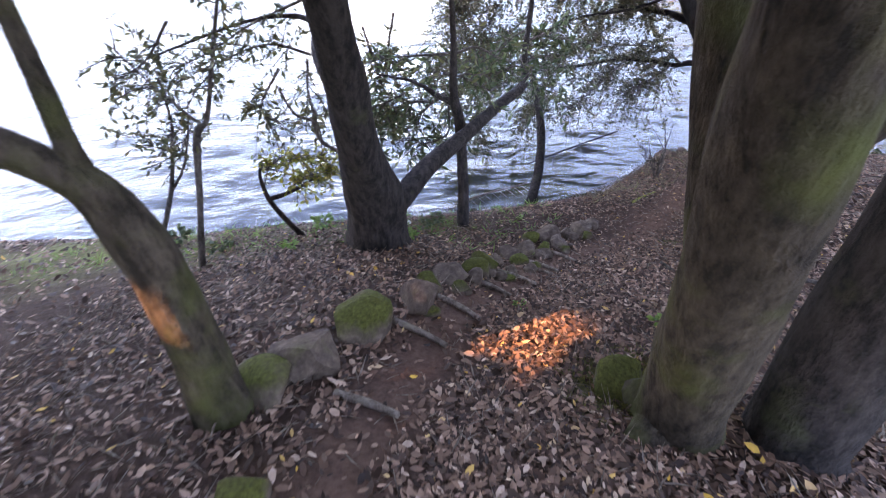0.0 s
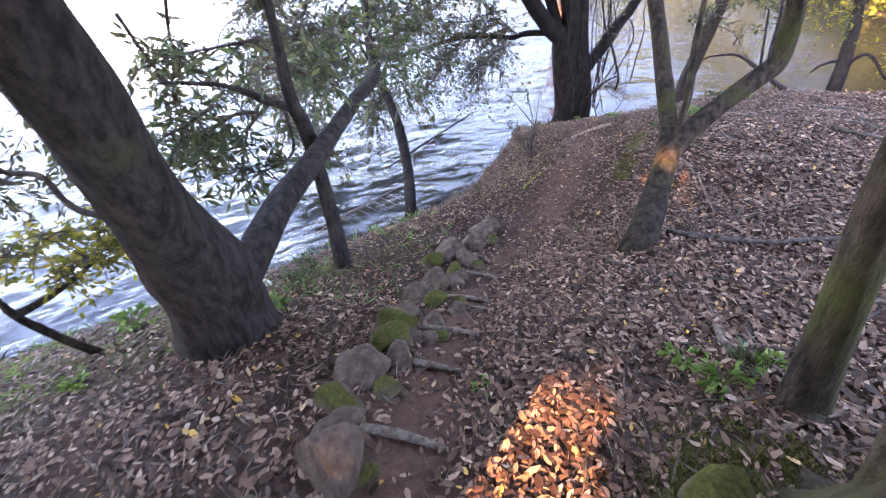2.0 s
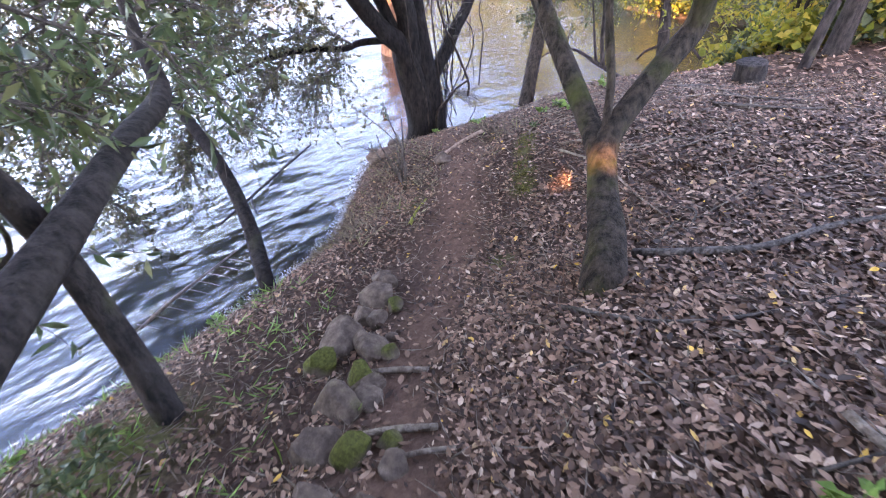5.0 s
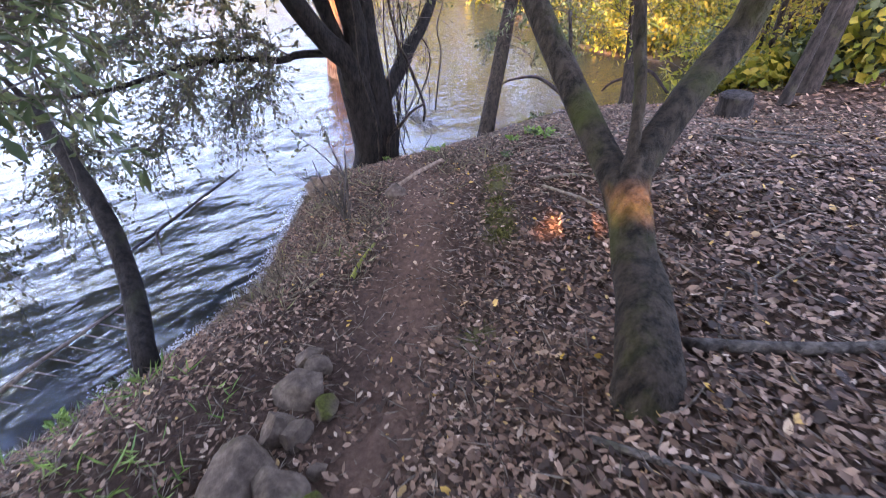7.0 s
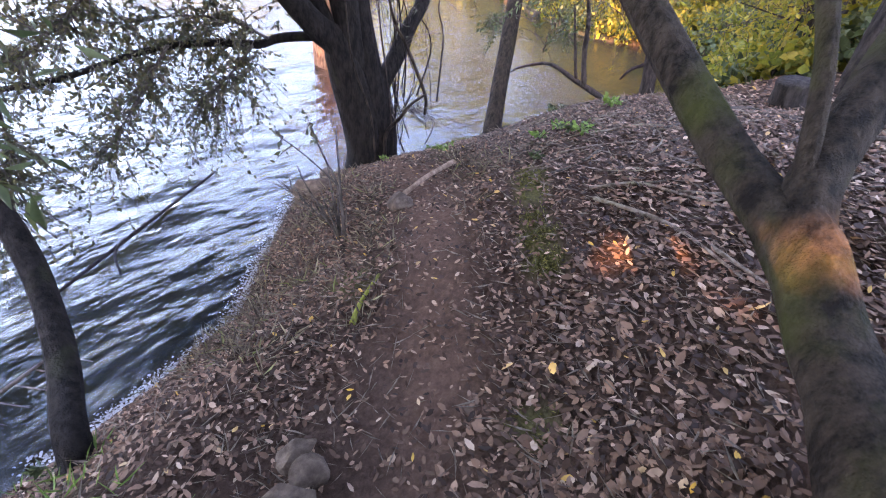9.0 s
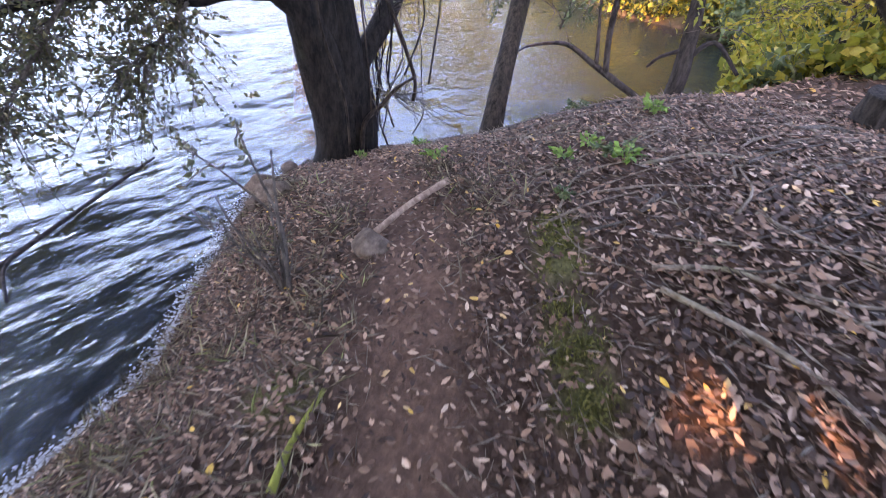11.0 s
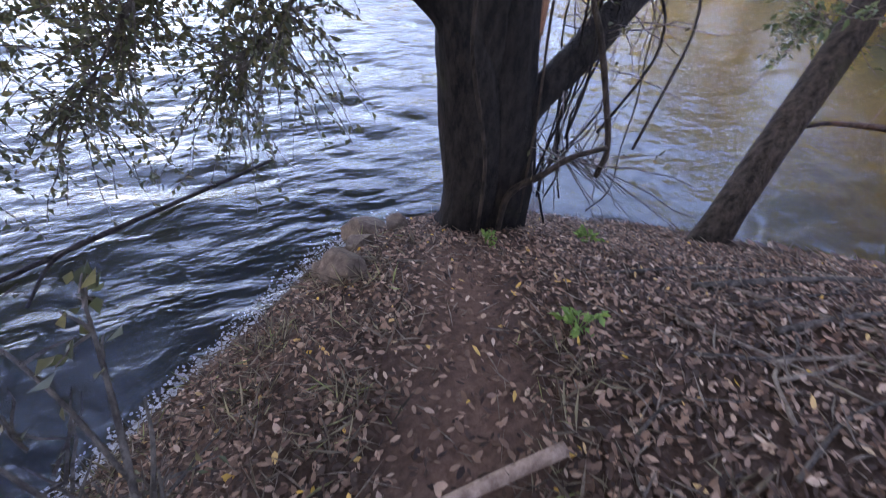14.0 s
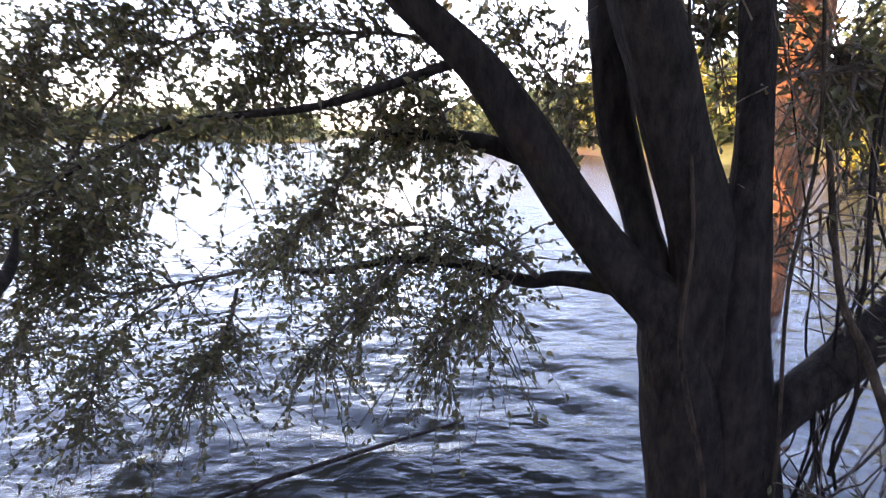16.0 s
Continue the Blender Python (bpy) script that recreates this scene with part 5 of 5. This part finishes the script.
limb("stem", [(0.4, 6.3, WATER - 0.03, 0.02), (0.9, 6.45, WATER + 0.03, 0.02), (1.3, 6.55, WATER + 0.05, 0.016), (1.78, 6.7, WATER + 0.05, 0.008)], DEADWOOD, dr, sides=7)
for k in range(9):
    u = 0.5 + k * 0.14
    limb("side_twig", [(u, 6.33 + 0.25 * (u - 0.4), WATER + 0.03, 0.007), (u + 0.06, 6.22 + 0.25 * (u - 0.4), WATER + 0.03, 0.006), (u + 0.14, 6.12 + 0.25 * (u - 0.4), WATER - 0.01, 0.004)], DEADWOOD, dr, sides=5, per=3, seed=k)

line = smooth_path([(1.2, 5.78), (1.9, 5.85), (2.6, 6.0), (3.25, 6.5), (4.1, 7.15), (4.75, 7.35)], 24)
lg = np.random.default_rng(9)
cen = np.repeat(line, 22, 0)
cen = cen + lg.normal(size=cen.shape) * 0.045
n = len(cen)
ang = lg.uniform(0, 6.28, (n, 1)) + np.arange(5) * 1.2566
rad = lg.uniform(0.003, 0.011, (n, 1)) * lg.uniform(0.5, 1.5, (n, 5))
top = np.maximum(WATER + 0.02, land(cen[:, 0], cen[:, 1]) + 0.012)[:, None] + lg.uniform(0, 0.008, (n, 5))
fv = np.stack([cen[:, :1] + np.cos(ang) * rad, cen[:, 1:] + np.sin(ang) * rad, top], -1).reshape(-1, 3)
ff = np.arange(n * 5).reshape(n, 5)
FOAM, ft, fbs = mat("foam", 0.5)
ft.links.new(ramp(ft, noise_tex(ft, 40).outputs[0], [(0.3, (0.13, 0.115, 0.105)), (0.7, (0.38, 0.36, 0.34))]), fbs.inputs["Base Color"])
tagged(new("shore_foam", quad_mesh("shore_foam", fv, ff, FOAM)), "pale foam and flotsam washed along the shore", "foam", kind="stuff")

# ---- small plants ----
def sprout(x, y, size, n, material, label, seed, name="green_plant"):
    lg = np.random.default_rng(seed)
    z = land_at(x, y)
    t = thing(name, (x, y, z), label, "plant", "small green plants")
    tv, tf, B, Dn, L = [], [], [], [], []
    for _ in range(n):
        a, r = lg.uniform(0, 6.283), size * lg.uniform(0.3, 1.0)
        tip = np.array((x + math.cos(a) * r, y + math.sin(a) * r, z + size * lg.uniform(0.25, 0.8)))
        line = np.array([(x, y, z - 0.01), (*((np.array((x, y)) * 0.55 + tip[:2] * 0.45)), z + size * 0.5), tip])
        o = len(tv)
        v, f = tube(np.c_[line, (0.003, 0.0025, 0.0015)], 3, 0)
        tv += v
        tf += [tuple(q + o for q in g) for g in f]
        k = 7
        B.append(line[1] + (tip - line[1]) * lg.uniform(0, 1, (k, 1)))
        Dn.append(np.array((math.cos(a), math.sin(a), -0.1)) + lg.normal(size=(k, 3)) * 0.5)
        L.append(size * lg.uniform(0.25, 0.5, k))
    b, d, ln = np.concatenate(B), np.concatenate(Dn), np.concatenate(L)
    v, f = leaf_arrays(b, d, ln, ln * 0.3, lg)
    part("leaf_tuft", quad_mesh("leaf_tuft", v, f, material), t)["kind"] = "stuff"
    part("stem_tuft", mesh_data("stem_tuft", tv, tf, material, False), t)["kind"] = "stuff"
    return t


for i, (x, y, sz) in enumerate([(4.69, 4.47, 0.10), (4.84, 4.38, 0.10), (4.68, 4.18, 0.13), (4.59, 4.11, 0.11), (5.7, 4.25, 0.14), (4.18, 4.26, 0.08), (4.72, 5.40, 0.11), (1.36, 1.53, 0.11), (1.48, 1.35, 0.10), (1.55, 1.28, 0.09), (1.34, 1.32, 0.12), (0.02, 3.75, 0.15), (-0.24, 3.3, 0.12), (-1.14, 3.66, 0.16), (-0.08, 3.57, 0.14), (0.53, 1.83, 0.06), (-1.25, 2.98, 0.10), (-1.96, 3.12, 0.14), (-0.75, 3.75, 0.14), (5.0, 6.45, 0.09), (1.3, 5.3, 0.13), (0.9, 5.0, 0.13), (5.75, 6.3, 0.12), (-2.6, 3.6, 0.2), (-3.3, 3.9, 0.22), (-0.4, 4.3, 0.16), (6.1, 4.9, 0.12)]):
    sprout(x, y, sz * 0.9, 11, LEAF_FRESH if i % 3 != 2 else LEAF_GREEN, "small fresh-green leafy plant growing through the leaf litter", 300 + i)

# dead shrub with bare stems on the bank
zs = land_at(3.23, 5.25)
sh = thing("bare_shrub", (3.23, 5.25, zs), "bare dark shrub with upright twigs on the bank", "shrub")
for k, (dx, dy, h) in enumerate([(-0.16, 0.16, 0.60), (0.12, 0.20, 0.50), (-0.08, 0.05, 0.42), (0.1, 0.1, 0.34), (-0.12, 0.10, 0.36), (0.05, -0.04, 0.26), (-0.05, 0.15, 0.30)]):
    limb("stem", [(3.23, 5.25, zs - 0.03, 0.010), (3.23 + dx * 0.35, 5.25 + dy * 0.35, zs + h * 0.35, 0.008), (3.23 + dx * 0.8, 5.25 + dy * 0.8, zs + h * 0.72, 0.006), (3.23 + dx, 5.25 + dy, zs + h, 0.003)], TWIG, sh, sides=5, per=4, seed=k)
for k, rows in enumerate([[(3.22, 5.2, zs - 0.03, 0.010), (3.29, 5.28, zs + 0.36, 0.009), (3.31, 5.43, zs + 0.58, 0.007), (3.32, 5.56, zs + 0.78, 0.004)], [(3.22, 5.18, zs - 0.03, 0.010), (3.19, 5.15, zs + 0.46, 0.008), (3.23, 5.18, zs + 0.85, 0.004)], [(3.30, 5.30, zs + 0.40, 0.006), (3.20, 5.48, zs + 0.60, 0.005), (3.08, 5.62, zs + 0.76, 0.003)]]):
    limb("stem", rows, TWIG, sh, sides=5, per=4, seed=20 + k)
foliage(sh, [[(3.31, 5.45, zs + 0.6), (3.32, 5.56, zs + 0.8)], [(3.2, 5.48, zs + 0.6), (3.08, 5.62, zs + 0.78)]], 6, 3, LEAF_OLIVE, 72, twig_len=0.12, leaf_len=0.05, ratio=0.28, droop=0.2)
foliage(sh, [[(3.2, 5.3, zs + 0.1), (3.1, 5.45, zs + 0.3), (3.0, 5.6, zs + 0.5)], [(3.23, 5.25, zs + 0.05), (3.3, 5.4, zs + 0.25)]], 14, 3, LEAF_OLIVE, 71, twig_len=0.2, leaf_len=0.04, droop=0.0, bare=0.5)

# ---- leaf litter ----
def scatter(n, x0, x1, y0, y1, size, seed, clear=0.62):
    lg = np.random.default_rng(seed)
    x, y = lg.uniform(x0, x1, n), lg.uniform(y0, y1, n)
    keep = (shore_distance(x, y) > 0.12) & (lg.random(n) < np.clip((trail_distance(x, y) - 0.05) / 0.28, np.where(y < 3.4, 0.06, 1 - clear), 1))
    # the bank below the steps is barer
    below = (x < np.interp(y, TRAIL[:, 1], TRAIL[:, 0]) - 0.25) & (y < 4.2)
    keep &= ~below | (lg.random(n) < 0.42)
    for mx, my, mr in MOSS_SPOTS[:9]:
        keep &= (np.hypot(x - mx, y - my) > mr * 0.8) | (lg.random(n) < 0.25)
    x, y = x[keep], y[keep]
    n = len(x)
    z = land(x, y) + lg.uniform(0.004, 0.028, n)
    a = lg.uniform(0, 6.283, n)
    d = np.stack([np.cos(a), np.sin(a), lg.normal(0, 0.28, n)], 1)
    w = np.stack([-np.sin(a), np.cos(a), lg.normal(0, 0.35, n)], 1)
    nrm = np.cross(d, w)
    L = (size * lg.uniform(0.5, 1.35, n))[:, None]
    W = L * lg.uniform(0.15, 0.26, n)[:, None]
    curl = lg.uniform(-0.1, 0.5, n)[:, None]
    c = np.stack([x, y, z], 1)
    rib = nrm * W * curl
    verts = np.stack([c - d * L * 0.5, c - d * L * 0.2 + w * W + rib, c + d * L * 0.2 + w * W * 0.85 + rib, c + d * L * 0.5 + nrm * L * 0.08, c + d * L * 0.2 - w * W * 0.85 + rib, c - d * L * 0.2 - w * W + rib], 1).reshape(-1, 3)
    i = np.arange(n)[:, None] * 6
    faces = np.concatenate([i + np.array([[0, 1, 2]]), i + np.array([[0, 2, 3]]), i + np.array([[0, 3, 4]]), i + np.array([[0, 4, 5]])], 1).reshape(-1, 3)
    return verts, faces


def slivers(n, x0, x1, y0, y1, length, width, upright, seed, accept):
    lg = np.random.default_rng(seed)
    x, y = lg.uniform(x0, x1, n), lg.uniform(y0, y1, n)
    k = accept(x, y, lg) & (shore_distance(x, y) > 0.1)
    x, y = x[k], y[k]
    n = len(x)
    a = lg.uniform(0, 6.283, n)
    d = np.stack([np.cos(a), np.sin(a), np.abs(lg.normal(0, 1, n)) * upright + lg.normal(0, 0.1, n)], 1)
    base = np.stack([x, y, land(x, y) + 0.012], 1)
    ln = length * lg.uniform(0.3, 1.6, n)
    return leaf_arrays(base, d, ln, np.full(n, width) * lg.uniform(0.6, 1.6, n), lg)


def clumped(x, y, lg):
    return lg.random(len(x)) < np.clip(ripple(x * 2.3 + 4, y * 2.3) * 2.2, 0.03, 1) * np.clip((trail_distance(x, y) - 0.15) / 0.2, 0, 1)


v, f = slivers(26000, -2.5, 7.0, -0.5, 7.2, 0.10, 0.0016, 0.05, 91, lambda x, y, lg: lg.random(len(x)) < np.clip(trail_distance(x, y) / 0.4, 0.1, 1))
tagged(new("twig_litter", quad_mesh("twig_litter", v, f, DEADWOOD)), "thin broken twigs scattered among the fallen leaves", "twig litter", kind="stuff")
v, f = slivers(16000, 2.0, 4.6, 4.3, 7.0, 0.10, 0.0022, 0.9, 92, clumped)
tagged(new("dry_grass", quad_mesh("dry_grass", v, f, DRYGRASS)), "dry brown grass and brush on the steep bank", "grass", kind="stuff")
v, f = slivers(7000, -4.0, 1.5, 3.0, 5.6, 0.09, 0.003, 0.8, 93, clumped)
tagged(new("shore_grass", quad_mesh("shore_grass", v, f, LEAF_FRESH)), "short green grass along the lake shore", "grass", kind="stuff")
def on_moss(x, y, lg):
    near = np.full(x.shape, 9.0)
    for mx, my, mr in MOSS_SPOTS[:9]:
        near = np.minimum(near, np.hypot(x - mx, y - my) / mr)
    return lg.random(len(x)) < np.clip(1.3 - near, 0, 1) * np.clip(0.45 + 1.6 * ripple(x * 5, y * 5), 0, 1)


for x0, x1, y0, y1, n, seed in ((2.3, 4.1, 3.2, 4.3, 60000, 94), (0.5, 1.3, 0.7, 1.3, 24000, 95)):
    v, f = slivers(n, x0, x1, y0, y1, 0.022, 0.003, 0.9, seed, on_moss)
    tagged(new("moss_cushion", quad_mesh("moss_cushion", v, f, MOSS_GREEN)), "soft yellow-green moss growing beside the trail", "moss", kind="stuff")
lg = np.random.default_rng(17)
for i in range(120):
    x, y = (lg.uniform(3.9, 7.0), lg.uniform(2.2, 5.2)) if i < 100 else (lg.uniform(1.4, 4.0), lg.uniform(0.9, 2.6))
    if trail_distance(np.array([x]), np.array([y]))[0] < 0.5:
        continue
    a, ln = lg.normal(-0.5, 0.6), lg.uniform(0.2, 0.75)
    bend = lg.normal() * 0.08
    pts = [(x - math.cos(a) * ln * 0.5, y - math.sin(a) * ln * 0.5), (x - math.sin(a) * bend, y + math.cos(a) * bend), (x + math.cos(a) * ln * 0.5, y + math.sin(a) * ln * 0.5)]
    if min(shore_distance(np.array([q[0] for q in pts]), np.array([q[1] for q in pts]))) < 0.3:
        continue
    stick(pts, lg.uniform(0.004, 0.009), DEADWOOD if i % 3 else TWIG, PALE if i % 3 else DARK, 500 + i, 1.6)

for n, x0, x1, y0, y1, size, seed in ((160000, -2.5, 6.8, -0.6, 7.3, 0.034, 1), (22000, -2.0, 5.0, -0.2, 3.6, 0.050, 5), (12000, -7, -2.5, -1, 6, 0.06, 2), (16000, 6.8, 16, -4, 6, 0.08, 3), (9000, -0.8, 2.6, 0.2, 3.2, 0.042, 4)):
    v, f = scatter(n, x0, x1, y0, y1, size, seed)
    tagged(new("leaf_litter", quad_mesh("leaf_litter", v, f, LITTER)), "dry brown fallen leaves strewn over the slope", "leaf litter", kind="stuff")
